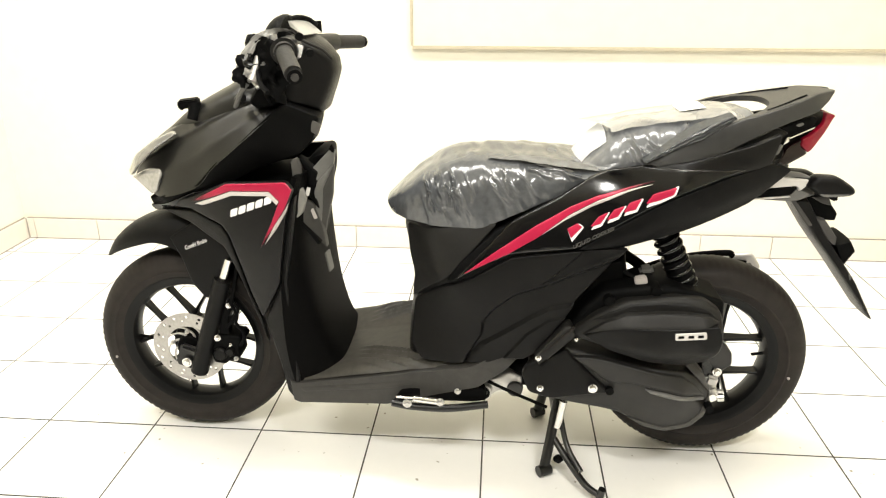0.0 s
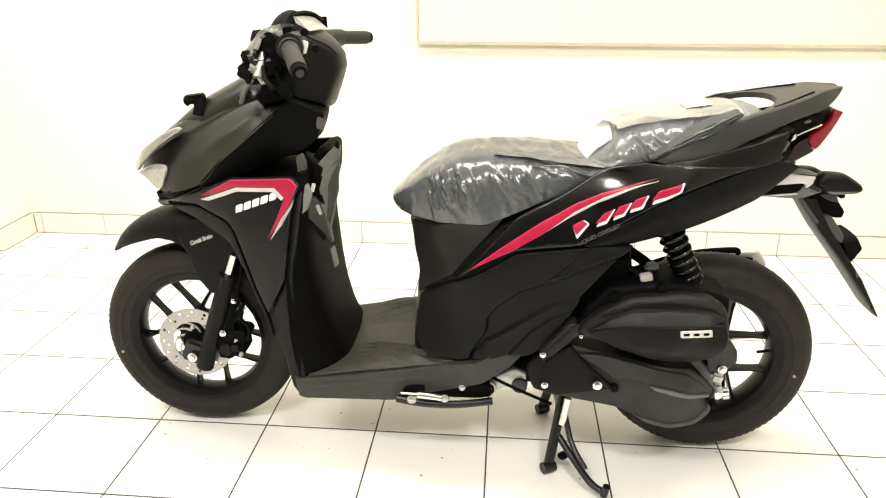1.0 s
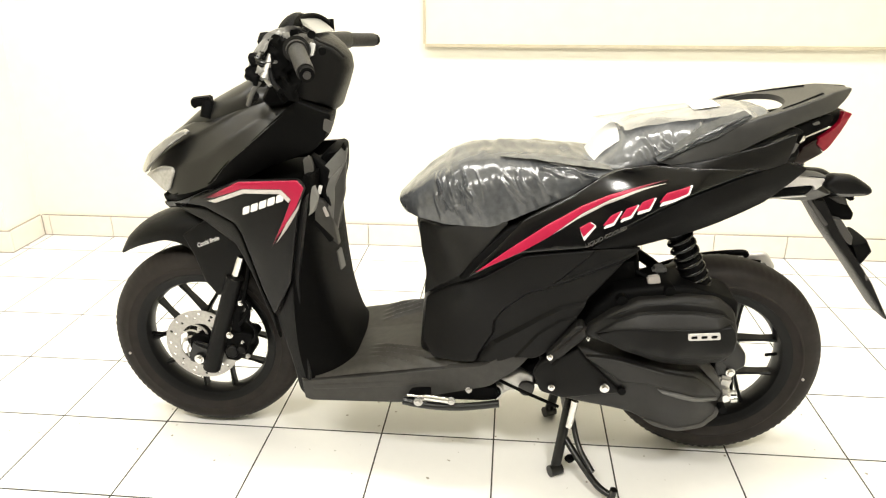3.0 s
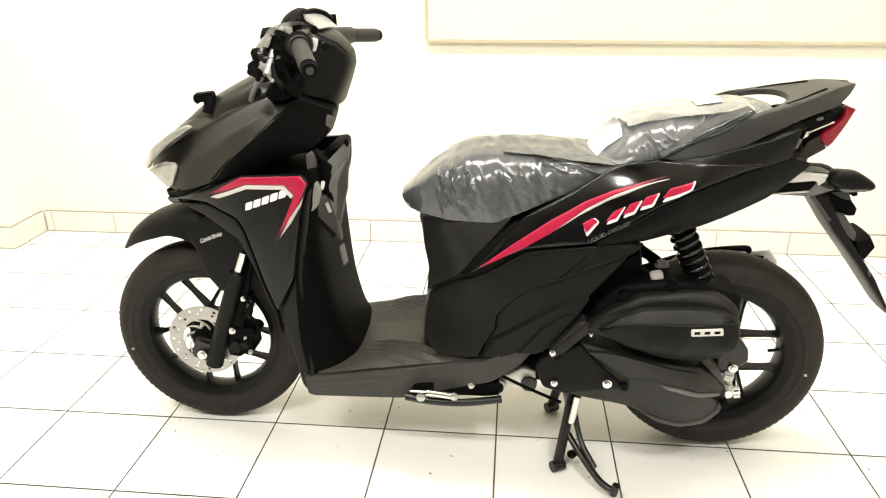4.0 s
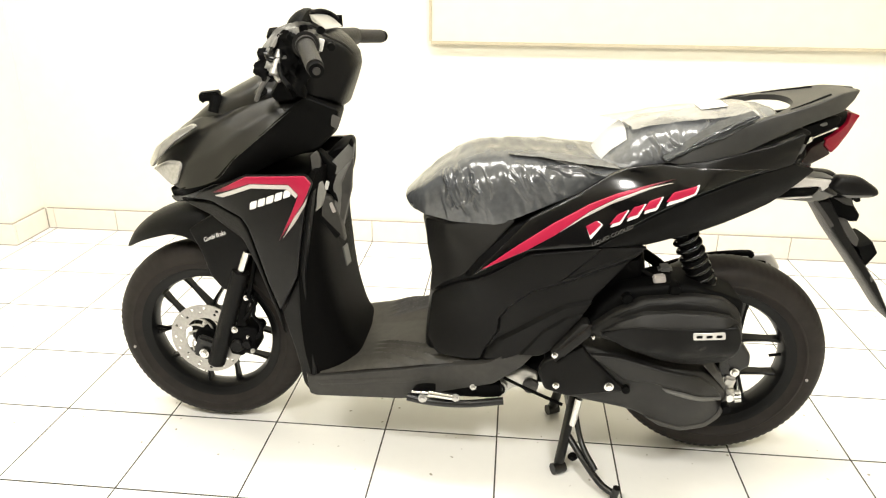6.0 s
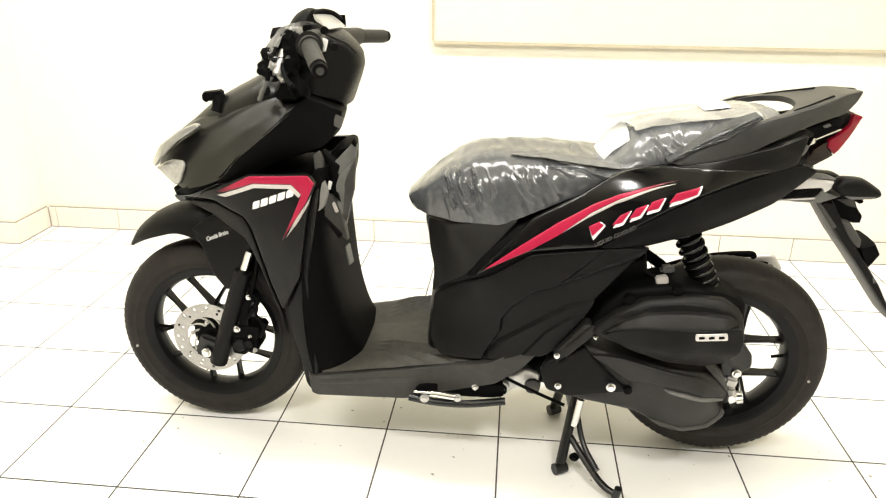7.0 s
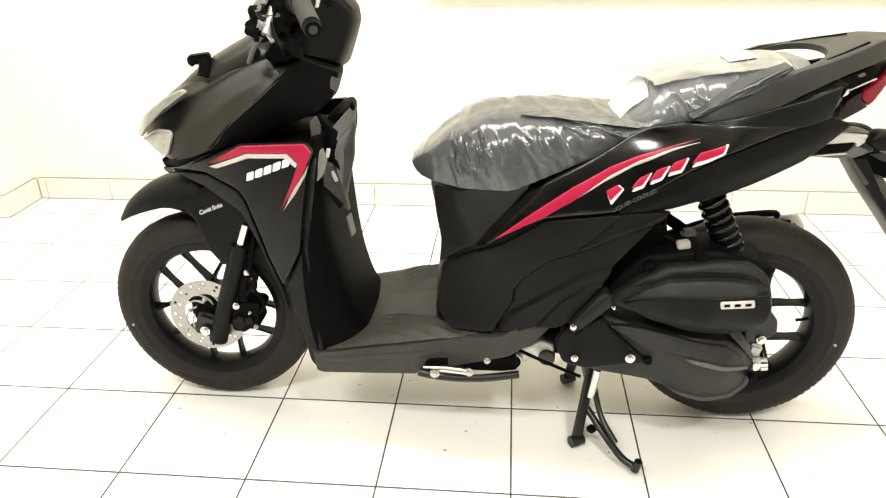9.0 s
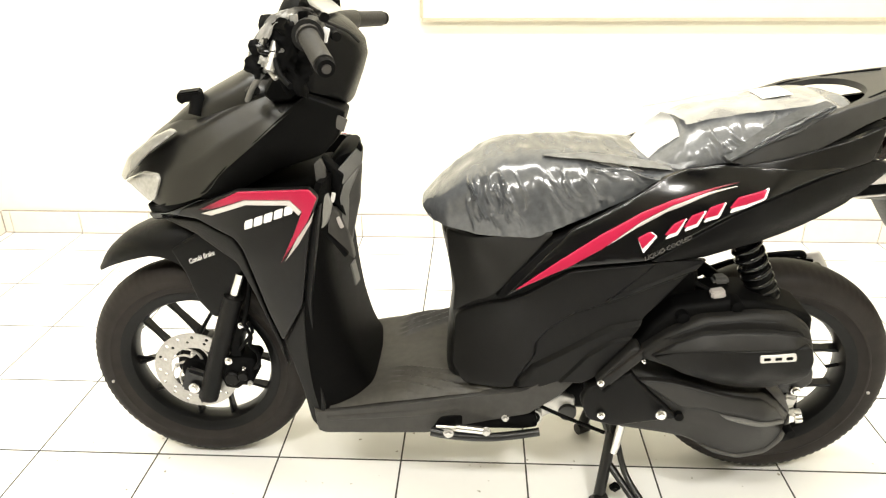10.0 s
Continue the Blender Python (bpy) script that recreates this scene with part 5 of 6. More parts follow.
def crumple(p):
    """Loose, creased film: broad sags, a few sharp folds and smaller slanted wrinkles."""
    lift = noise.noise(p * 8) * 0.004 + noise.noise(p * 17 + Vector((2, 9, 4))) * 0.0035
    across, along = p.x * 0.9 + p.z * 0.35, p.z * 0.9 - p.x * 0.35
    fold = 1 - abs(noise.noise(Vector((across * 17, p.y * 5, along * 5)) + Vector((3, 1, 7)))) * 2.4
    lift += max(0, fold - 0.45) * 0.004 + 0.003 * noise.noise(Vector((across * 55, p.y * 12, along * 16)))
    px, pz = p.x + 0.006 * noise.noise(p * 30), p.z + 0.006 * noise.noise(p * 30 + Vector((5, 2, 8)))
    for x0, z0, x1, z1, high, half in (*FOLDS, *STREAKS):
        dx, dz = x1 - x0, z1 - z0
        t = ((px - x0) * dx + (pz - z0) * dz) / (dx * dx + dz * dz)
        if -0.1 < t < 1.1 and p.y < -0.03:
            d = math.hypot(px - x0 - t * dx, pz - z0 - t * dz)
            lift += min(1, max(0, abs(p.y) - 0.075) / 0.035) * high * 0.55 * max(0, 1 - d / half) * max(0, min(1, (t + 0.1) * 5, (1.1 - t) * 5))
    q = p - Vector((p.x, 0, 0.66))
    return p + q.normalized() * lift


cover = tagged(new("seat_wrapping"), "hazy creased polythene wrapping over the scooter seat", "plastic wrapping")
cover.location = scooter.location
arch("rider_film", SEAT, FILM, cover, 3.2, 200, 34, ruffle=crumple, grow=0.003, sharp=30)
arch("pillion_film", REAR, PALERFILM, cover, 2.7, 200, 34, ruffle=crumple, grow=0.003, sharp=30)


def film_pleat(points, wide, tall):
    """A slack pleat of the film standing up from the seat: ridge points (x, half width, z)."""
    bm = bmesh.new()
    rows = []
    line = smooth_line([(x, -w, z) for x, w, z in points], 10)
    for i, p in enumerate(line):
        k = math.sin(math.pi * min(1, max(0, 0.02 + 0.96 * i / (len(line) - 1)))) ** 0.8
        wave = 0.002 * noise.noise((p.x * 40, p.y * 20, 3))
        rows.append([bm.verts.new(p + Vector((0, dy * wide * k + wave, dz * tall * k + wave))) for dy, dz in ((-1, -1), (-0.55, -0.45), (-0.2, -0.05), (0.05, 0), (0.4, -0.3), (1.3, -1))])
    for a, b in zip(rows, rows[1:]):
        for j in range(5):
            bm.faces.new((a[j], b[j], b[j + 1], a[j + 1]))
    bmesh.ops.solidify(bm, geom=bm.faces[:], thickness=0.001)
    # lighter than the film around it: the pleat's lit slope is in the colour
    return part("film_pleat", bm, BAGFILM, cover, "slack pleat of film, coloured as if lit", 60)


film_pleat([(0.589, 0.09, 0.769), (0.663, 0.095, 0.775), (0.728, 0.105, 0.772), (0.786, 0.115, 0.765), (0.842, 0.126, 0.752)], 0.024, 0.010)
film_pleat([(0.69, 0.118, 0.763), (0.75, 0.125, 0.755), (0.793, 0.13, 0.746), (0.822, 0.136, 0.736)], 0.012, 0.008)
block("paper_label", (0.055, 0.075, 0.001), pose(1.022, 0.0, 0.868, 0, -9, 0), WHITE, cover, 0.0003, "small white paper label")
bm = bmesh.new()
strip = []
for i in range(29):
    row = []
    for j in range(13):
        y = -0.088 + 0.18 * j / 12
        front = 0.846 - 0.05 * max(0, min(1, (y + 0.07) / 0.12)) + 0.004 * noise.noise((j * 0.8, 3, 1))
        x = front + (1.10 - front) * i / 28
        top = 0.824 + 0.014 * min(1, max(0, (x - 0.85) / 0.06)) + 0.022 * min(1, max(0, (x - 0.91) / 0.16)) - 0.15 * max(0, 0.848 - x)
        row.append(bm.verts.new((x, y, top + 0.012 + 0.003 * noise.noise((x * 30, j * 0.7, 2)) - 0.012 * (abs(y) / 0.1) ** 3)))
    strip.append(row)
for a, b in zip(strip, strip[1:]):
    for j in range(12):
        bm.faces.new((a[j], a[j + 1], b[j + 1], b[j]))
part("film_flap", bm, FLAPFILM, cover, "loose flap of film over the pillion seat, paled as if reflecting the wall")
bm = bmesh.new()
strip = []
for i in range(9):
    x = 0.782 + 0.062 * i / 8
    top = 0.752 + 0.072 * i / 8 + 0.008 * math.sin(math.pi * i / 8)
    strip.append([bm.verts.new((x - 0.006, -0.055 - 0.03 * i / 8 + (0.15 + 0.02 * i / 8) * j / 10, top + 0.002 * noise.noise((i * 0.6, j * 0.5, 6)) - 0.02 * (abs(j - 5) / 5) ** 3)) for j in range(11)])
for a, b in zip(strip, strip[1:]):
    for j in range(10):
        bm.faces.new((a[j], a[j + 1], b[j + 1], b[j]))
bmesh.ops.solidify(bm, geom=bm.faces[:], thickness=0.0015)
# added sheet, white like the overexposed wall behind the step
part("packing_sheet", bm, GAPWHITE, cover, "added white sheet standing in for the bright wall behind the seat step")
bm = bmesh.new()
low = smooth_line([(0.912, 0.781, 0), (0.958, 0.803, 0), (1.0, 0.820, 0), (1.041, 0.840, 0), (1.085, 0.868, 0)], 20)
high = smooth_line([(0.904, 0.784, 0), (0.941, 0.808, 0), (0.977, 0.834, 0), (1.018, 0.858, 0), (1.075, 0.878, 0)], 20)
strip = []
for i, (a, b) in enumerate(zip(low, high)):
    row = []
    for j in range(25):
        k = j / 24
        x, z = a[0] + (b[0] - a[0]) * k, a[1] + (b[1] - a[1]) * k
        wander = k + 0.12 * noise.noise((x * 28, 1, 4))
        pleat = sum(high * max(0, 1 - abs(wander - at) / 0.09) for at, high in ((0.12, 0.005), (0.38, 0.007), (0.62, 0.006)))
        out = 0.002 + 0.004 * math.sin(math.pi * k ** 0.7) + pleat * (0.6 + noise.noise((x * 40, k * 3, 9))) - 0.025 * max(0, k - 0.75) / 0.25
        row.append(bm.verts.new((x, -(rail_h(x, min(z, 0.80 + 0.45 * (x - 0.93))) + out), z)))
    strip.append(row)
for a, b in zip(strip, strip[1:]):
    for j in range(24):
        bm.faces.new((a[j], b[j], b[j + 1], a[j + 1]))
bmesh.ops.solidify(bm, geom=bm.faces[:], thickness=0.0015)
part("film_tuck", bm, PALERFILM, cover, "gathered film tucked over the grab rail", 30)

wrap = tagged(new("lever_wrapping"), "scrunched thin plastic wrapping round the handlebar lever", "plastic wrapping")
wrap.location = scooter.location
# black film, its deep colour also painting the unlit void under the grip
crumpled_bag("dark_film", (0.130, -0.145, 0.955), (0.060, 0.045, 0.060), DARK, wrap, 2.0, "scrunched black film")
outer = smooth_line([Vector(p) for p in ((0.186, -0.150, 1.030), (0.163, -0.150, 1.033), (0.134, -0.150, 1.028), (0.104, -0.150, 1.007), (0.083, -0.150, 0.975), (0.066, -0.150, 0.940))], 8)
inner_line = smooth_line([Vector(p) for p in ((0.190, -0.12, 1.026), (0.172, -0.155, 1.026), (0.154, -0.185, 1.007), (0.134, -0.190, 0.993), (0.110, -0.190, 0.968), (0.084, -0.175, 0.930))], 8)
bm = bmesh.new()
cloth = []
for i, (p, q) in enumerate(zip(outer, inner_line)):
    row = []
    for j in range(19):
        m = Vector(p).lerp(Vector(q), j / 18 * (0.62 + 0.22 * noise.noise((i * 0.13, 0, 2))))
        swell = math.sin(math.pi * j / 18) * 0.012
        pleat = 0.014 * (1 - 2 * abs(noise.noise((i * 0.07, j * 0.30, 4)))) + 0.008 * noise.noise((i * 0.18, j * 0.45, 9))
        row.append(bm.verts.new(m + Vector((-0.2, -0.6, 0.5)) * (0.5 * swell + 0.7 * pleat)))
    cloth.append(row)
for a, b in zip(cloth, cloth[1:]):
    for j in range(18):
        bm.faces.new((a[j], a[j + 1], b[j + 1], b[j]))
part("pale_film", bm, BAGFILM, wrap, "creased grey film sheet", 60)

for cx, cy, cz, size, seed, mat in ((0.142, -0.165, 1.004, 0.030, 5.1, INNER), (0.112, -0.172, 0.972, 0.026, 7.7, GLOSS), (0.092, -0.172, 0.945, 0.026, 3.4, DARK), (0.110, -0.185, 0.955, 0.013, 9.2, BAGFILM)):
    crumpled_bag("film_rag", (cx, cy, cz), (size, size * 0.7, size * 0.9), mat, wrap, seed, "scrunched scrap of film")

# -- engine, air box and drive cover --
box_h = field([(0.77, 0.40, 0.185), (0.83, 0.48, 0.19), (0.95, 0.52, 0.195), (1.09, 0.50, 0.19), (0.95, 0.44, 0.21)])
air = panel("air_box", [(0.766, 0.405), (0.805, 0.462), (0.844, 0.503), (0.891, 0.514), (0.948, 0.523), (0.995, 0.520), (1.060, 0.502), (1.100, 0.487), (1.100, 0.44), (1.06, 0.38), (0.90, 0.38)], box_h, DARK, scooter, -1, 0.0, 0.09, 0.012, 0.012, label="black plastic air cleaner box")
air_h = field([(0.769, 0.403, 0.205), (0.83, 0.455, 0.215), (0.886, 0.49, 0.218), (0.988, 0.504, 0.22), (1.051, 0.497, 0.218), (1.085, 0.475, 0.22), (0.9, 0.462, 0.232), (1.06, 0.462, 0.236), (0.9, 0.435, 0.246), (1.05, 0.435, 0.252), (1.09, 0.40, 0.245), (0.945, 0.37, 0.232), (1.05, 0.367, 0.232), (0.86, 0.385, 0.226)])
lid = panel("air_box_cover", [(0.769, 0.403), (0.83, 0.460), (0.886, 0.495), (0.988, 0.508), (1.051, 0.501), (1.087, 0.477), (1.094, 0.427), (1.089, 0.393), (1.052, 0.364), (0.945, 0.366), (0.860, 0.383)], air_h, SATIN, air, -1, 0.0, 0.05, 0.010, 0.009, 0.012, "matt black air cleaner cover")
panel("cover_rib", [(0.82, 0.446), (0.856, 0.470), (0.90, 0.490), (0.955, 0.497), (1.022, 0.495), (1.062, 0.482), (1.082, 0.462), (1.055, 0.476), (1.010, 0.481), (0.957, 0.480), (0.89, 0.473), (0.844, 0.451)], air_h, PLASTIC, lid, -1, 0.002, 0.01, 0.004, 0.008, 0.004)
bevel_h = field([(0.802, 0.413, 0.218), (0.844, 0.447, 0.228), (0.888, 0.468, 0.232), (0.957, 0.475, 0.236), (1.060, 0.472, 0.236), (1.082, 0.460, 0.236), (1.052, 0.455, 0.254), (0.945, 0.447, 0.252), (0.887, 0.446, 0.249), (0.842, 0.434, 0.236), (0.806, 0.411, 0.220)])
panel("cover_bevel", [(0.802, 0.412), (0.844, 0.447), (0.888, 0.468), (0.957, 0.475), (1.014, 0.476), (1.060, 0.472), (1.082, 0.461), (1.070, 0.459), (1.052, 0.455), (1.002, 0.451), (0.945, 0.447), (0.887, 0.446), (0.842, 0.433)], bevel_h, SATIN, lid, -1, 0.0, 0.03, 0.0015, 0.008, 0.003)
face_h = field([(0.806, 0.410, 0.220), (0.842, 0.434, 0.236), (0.887, 0.447, 0.249), (0.945, 0.448, 0.252), (1.052, 0.456, 0.254), (1.076, 0.458, 0.254), (1.086, 0.425, 0.252), (1.08, 0.404, 0.252), (1.054, 0.394, 0.252), (0.964, 0.383, 0.252), (0.905, 0.385, 0.246), (0.857, 0.397, 0.234), (1.05, 0.360, 0.228), (0.965, 0.354, 0.228), (0.90, 0.367, 0.224)])
panel("cover_step", [(0.804, 0.410), (0.842, 0.433), (0.887, 0.446), (0.945, 0.447), (1.002, 0.451), (1.052, 0.455), (1.078, 0.459), (1.088, 0.428), (1.084, 0.398), (1.062, 0.363), (1.028, 0.353), (0.970, 0.353), (0.912, 0.364), (0.862, 0.381)], face_h, PLASTIC, lid, -1, 0.0, 0.03, 0.003, 0.008, 0.008)
badge = panel("engine_badge", [(0.986, 0.443), (1.050, 0.448), (1.053, 0.432), (0.988, 0.427)], face_h, SILVER, lid, -1, 0.003, 0.004, 0.001, 0.02, 0.004, "small silver engine badge")
for i in range(3):
    panel("badge_mark", [(0.993 + i * 0.020, 0.4325 + i * 0.0013), (1.005 + i * 0.020, 0.4335 + i * 0.0013), (1.005 + i * 0.020, 0.4395 + i * 0.0013), (0.993 + i * 0.020, 0.4385 + i * 0.0013)], face_h, DARK, badge, -1, 0.0045, 0.003, 0.001, 0.03, 0.002)
for bx, bz in ((0.856, 0.487), (0.952, 0.512), (0.79, 0.408)):
    lathe("screw_boss", [(0.0, -0.204), (0.011, -0.204), (0.013, -0.19), (0.013, -0.17), (0.0, -0.17)], (bx, 0, bz), DARK, air, 16)
bolt(air, 0.79, 0.21, 0.398, 0.004, CHROME)
cvt_h = field([(0.68, 0.33, 0.20), (0.82, 0.346, 0.195), (1.05, 0.335, 0.195), (1.1, 0.24, 0.19), (0.9, 0.212, 0.195), (0.95, 0.30, 0.226), (1.03, 0.285, 0.226), (0.95, 0.25, 0.225), (1.03, 0.235, 0.222), (0.75, 0.27, 0.208)])
cvt = panel("drive_cover", [(0.69, 0.32), (0.767, 0.369), (0.824, 0.352), (0.90, 0.343), (0.979, 0.332), (1.034, 0.322), (1.070, 0.298), (1.099, 0.263), (1.100, 0.238), (1.088, 0.206), (1.060, 0.182), (0.998, 0.171), (0.946, 0.183), (0.906, 0.198), (0.855, 0.212), (0.776, 0.230), (0.699, 0.253)], cvt_h, DRIVE, scooter, -1, 0.0, 0.09, 0.014, 0.011, label="black belt drive cover")
panel("cover_top", [(0.785, 0.350), (0.854, 0.347), (0.915, 0.337), (0.976, 0.326), (1.025, 0.317), (1.060, 0.292), (1.083, 0.262), (1.018, 0.279), (0.962, 0.292), (0.919, 0.297), (0.872, 0.288)], lambda x, z: cvt_h(x, z) + 0.16 * max(0, z - 0.29), DRIVE, cvt, -1, 0.003, 0.012, 0.004, 0.009)
# grey strip painting the highlight along the ridge of the black cover
panel("cover_ridge", [(0.944, 0.289), (0.992, 0.282), (1.084, 0.258), (1.082, 0.252), (0.994, 0.271), (0.955, 0.281)], cvt_h, GREYPLASTIC, cvt, -1, 0.007, 0.012, 0.005, 0.008, 0.004)
# charcoal crescent painting the highlight on the cover's lower edge
panel("cover_rim", [(0.919, 0.197), (0.952, 0.180), (1.000, 0.171), (1.059, 0.182), (1.090, 0.207), (1.100, 0.243), (1.096, 0.266), (1.089, 0.248), (1.079, 0.217), (1.052, 0.194), (0.999, 0.183), (0.954, 0.192)], cvt_h, SHADEGREY, cvt, -1, 0.003, 0.014, 0.005, 0.008, 0.003)
panel("cover_fin", [(1.030, 0.338), (1.050, 0.342), (1.078, 0.312), (1.098, 0.268), (1.092, 0.268), (1.066, 0.300)], cvt_h, SHADEGREY, cvt, -1, -0.004, 0.02, 0.004, 0.01)
front_cover = panel("front_cover", [(0.675, 0.305), (0.690, 0.332), (0.772, 0.368), (0.785, 0.350), (0.810, 0.325), (0.866, 0.275), (0.867, 0.264), (0.812, 0.256), (0.744, 0.248), (0.692, 0.262)], cvt_h, PLASTIC, cvt, -1, 0.012, 0.012, 0.006, 0.012)
for bx, bz, w, br in ((0.832, 0.285, 0.226, 0.011), (0.717, 0.278, 0.222, 0.008), (1.006, 0.179, 0.175, 0.006)):
    bolt(cvt, bx, w, bz, br, CHROME)
for bx, bz in ((0.872, 0.271), (1.094, 0.236)):
    lathe("cover_port", [(0.0, -0.2165), (0.009, -0.2165), (0.009, -0.18), (0.0, -0.18)], (bx, 0, bz), DARK, cvt, 16)
pillow("crankcase", [(0.60, 0.22), (0.63, 0.27), (0.70, 0.31), (0.78, 0.35), (0.95, 0.36), (1.0, 0.28), (0.9, 0.22), (0.75, 0.19), (0.66, 0.20)], 0.12, DARK, scooter, 0.03, label="dark crankcase")
link = panel("engine_hanger", [(0.573, 0.230), (0.608, 0.240), (0.65, 0.262), (0.68, 0.25), (0.682, 0.222), (0.655, 0.205), (0.625, 0.205), (0.606, 0.188), (0.573, 0.194)], 0.13, ALLOY, scooter, -1, 0.0, 0.06, 0.008, 0.01, label="cast alloy engine hanger")
lathe("pivot_bush", [(0.0, -0.142), (0.008, -0.142), (0.010, -0.15), (0.020, -0.15), (0.022, -0.13), (0.0, -0.13)], (0.590, 0, 0.212), ALLOY, link, 24)
lathe("rubber_bush", [(0.010, -0.1515), (0.016, -0.1515), (0.016, -0.14), (0.010, -0.14)], (0.590, 0, 0.212), DARK, link, 24)
tube("stand_wire", [(0.60, -0.15, 0.245), (0.66, -0.16, 0.222), (0.74, -0.165, 0.19)], 0.004, DARK, link, 8)
lathe("drain_plug", [(0.0, -0.138), (0.018, -0.138), (0.02, -0.125), (0.0, -0.125)], (0.665, 0, 0.216), SHADEGREY, link, 20)
pillow("frame_core", [(0.55, 0.26), (0.62, 0.36), (0.76, 0.49), (0.86, 0.57), (0.90, 0.575), (0.91, 0.52), (0.90, 0.42), (0.78, 0.36)], 0.14, DARK, scooter, 0.02)
block("battery_bracket", (0.026, 0.02, 0.018), pose(0.923, -0.170, 0.524, 0, -12, 0), GREYDECAL, scooter, 0.003, "small alloy bracket")
block("hose_joint", (0.03, 0.03, 0.02), pose(0.945, -0.11, 0.523, 0, -10, 0), GREYPLASTIC, scooter, 0.006)
tube("breather_hose", [(0.865, -0.12, 0.54), (0.90, -0.135, 0.522), (0.935, -0.14, 0.507), (0.955, -0.13, 0.52)], 0.006, DARK, scooter, 10)
block("hose_clip", (0.008, 0.016, 0.016), pose(0.975, -0.15, 0.513, 0, 20, 0), SILVER, scooter, 0.002, "small bright hose clip")
tube("intake_hose", [(0.90, -0.07, 0.545), (0.94, -0.08, 0.52), (0.96, -0.10, 0.50)], 0.012, DARK, scooter)
arm = panel("swing_arm", [(1.075, 0.38), (1.11, 0.385), (1.152, 0.335), (1.155, 0.305), (1.11, 0.270), (1.085, 0.28)], 0.14, MATT, scooter, -1, 0.0, 0.03, 0.006, label="black swing arm end")
bolt(arm, 1.122, 0.142, 0.290, 0.011, CHROME)
tube("brake_arm", [(1.122, -0.125, 0.28), (1.114, -0.135, 0.255), (1.118, -0.145, 0.232)], 0.013, ALLOY, arm, label="bright brake arm")
tube("brake_pivot", [(1.100, -0.135, 0.226), (1.145, -0.135, 0.226)], 0.012, ALLOY, arm)
bolt(arm, 1.116, 0.15, 0.230, 0.015, CHROME)
block("brake_cam", (0.030, 0.02, 0.026), pose(1.112, -0.140, 0.266, 0, 14, 0), ALLOY, arm, 0.006, "bright brake cam arm")
tube("adjuster_nut", [(1.128, -0.150, 0.226), (1.142, -0.150, 0.228)], 0.010, CHROME, arm, 8)
tube("brake_rod", [(1.13, -0.13, 0.27), (1.142, -0.125, 0.20)], 0.004, DARK, arm)

# -- rear shock absorber --
shock = tube("shock_absorber", [(0.958, -0.13, 0.645), (1.042, -0.13, 0.468)], 0.020, DARK, scooter, 16, label="black rear shock absorber")
a, b = Vector((0.966, -0.13, 0.628)), Vector((1.035, -0.13, 0.484))
ax = (b - a).normalized()
u = ax.cross(Vector((0, 1, 0))).normalized()
v = ax.cross(u)
tube("spring", [a + (b - a) * (k / 128) + (u * math.cos(k * 2 * math.pi / 16) + v * math.sin(k * 2 * math.pi / 16)) * 0.025 for k in range(129)], 0.0056, GLOSS, shock, 8, 1, "black coil spring")
tube("dust_cover", [(0.998, -0.13, 0.561), (1.036, -0.13, 0.482)], 0.0275, DARK, shock, 18)
block("shock_mount", (0.05, 0.04, 0.05), pose(1.045, -0.13, 0.465, 0, 20, 0), DARK, shock, 0.008)

# -- silencer on the far side --
guard = tube("guard_rail", [(0.93, 0.09, 0.425), (1.06, 0.10, 0.470), (1.18, 0.10, 0.488), (1.20, 0.10, 0.480)], 0.008, DARK, scooter, 10, label="black rear guard rail")
muffler = tube("silencer", [(0.80, 0.15, 0.22), (0.95, 0.165, 0.31), (1.10, 0.17, 0.362), (1.28, 0.17, 0.398)], 0.036, MATT, scooter, 24, label="black exhaust silencer")
pillow("heat_shield", [(1.0, 0.345), (1.13, 0.405), (1.20, 0.442), (1.288, 0.449), (1.318, 0.405), (1.29, 0.392), (1.15, 0.365), (1.02, 0.325)], 0.012, SILVER, muffler, 0.010, label="silver heat shield").location.y = 0.215
block("shield_slot", (0.075, 0.004, 0.008), pose(1.235, 0.200, 0.429, 0, 6, 0), DARK, muffler, 0.002)
tube("exhaust_pipe", [(0.66, 0.02, 0.24), (0.70, 0.10, 0.21), (0.80, 0.15, 0.22)], 0.018, STEEL, muffler)

# -- pillion foot peg --
peg = panel("pillion_peg", [(0.700, 0.357), (0.714, 0.334), (0.787, 0.411), (0.778, 0.436), (0.763, 0.434)], 0.228, SATIN, scooter, -1, 0.0, 0.03, 0.006, 0.01, label="folded black pillion foot peg")
bolt(peg, 0.709, 0.228, 0.358, 0.007, CHROME)
for k in range(6):
    block("peg_rib", (0.005, 0.008, 0.020), pose(0.727 + 0.0098 * k, -0.228, 0.378 + 0.0100 * k, 0, 45, 0), RUBBER, peg, 0.002)
block("peg_slot", (0.020, 0.004, 0.007), pose(0.722, -0.2285, 0.345, 0, -45, 0), DARK, peg, 0.002)

# -- stands --
stand = tube("centre_stand", [(0.774, -0.10, 0.19), (0.758, -0.135, 0.10), (0.742, -0.165, 0.014)], 0.0125, MATT, scooter, 14, label="black centre stand")
tube("stand_leg", [(0.775, 0.06, 0.175), (0.755, 0.07, 0.10), (0.737, 0.080, 0.014)], 0.0125, MATT, stand, 14)
tube("stand_crossbar", [(0.772, -0.12, 0.13), (0.762, 0.065, 0.13)], 0.012, MATT, stand)
for fx, fy in ((0.738, -0.166), (0.734, 0.082)):
    tube("stand_foot", [(fx - 0.010, fy - 0.012, 0.014), (fx + 0.018, fy + 0.004, 0.014)], 0.014, MATT, stand, 14)
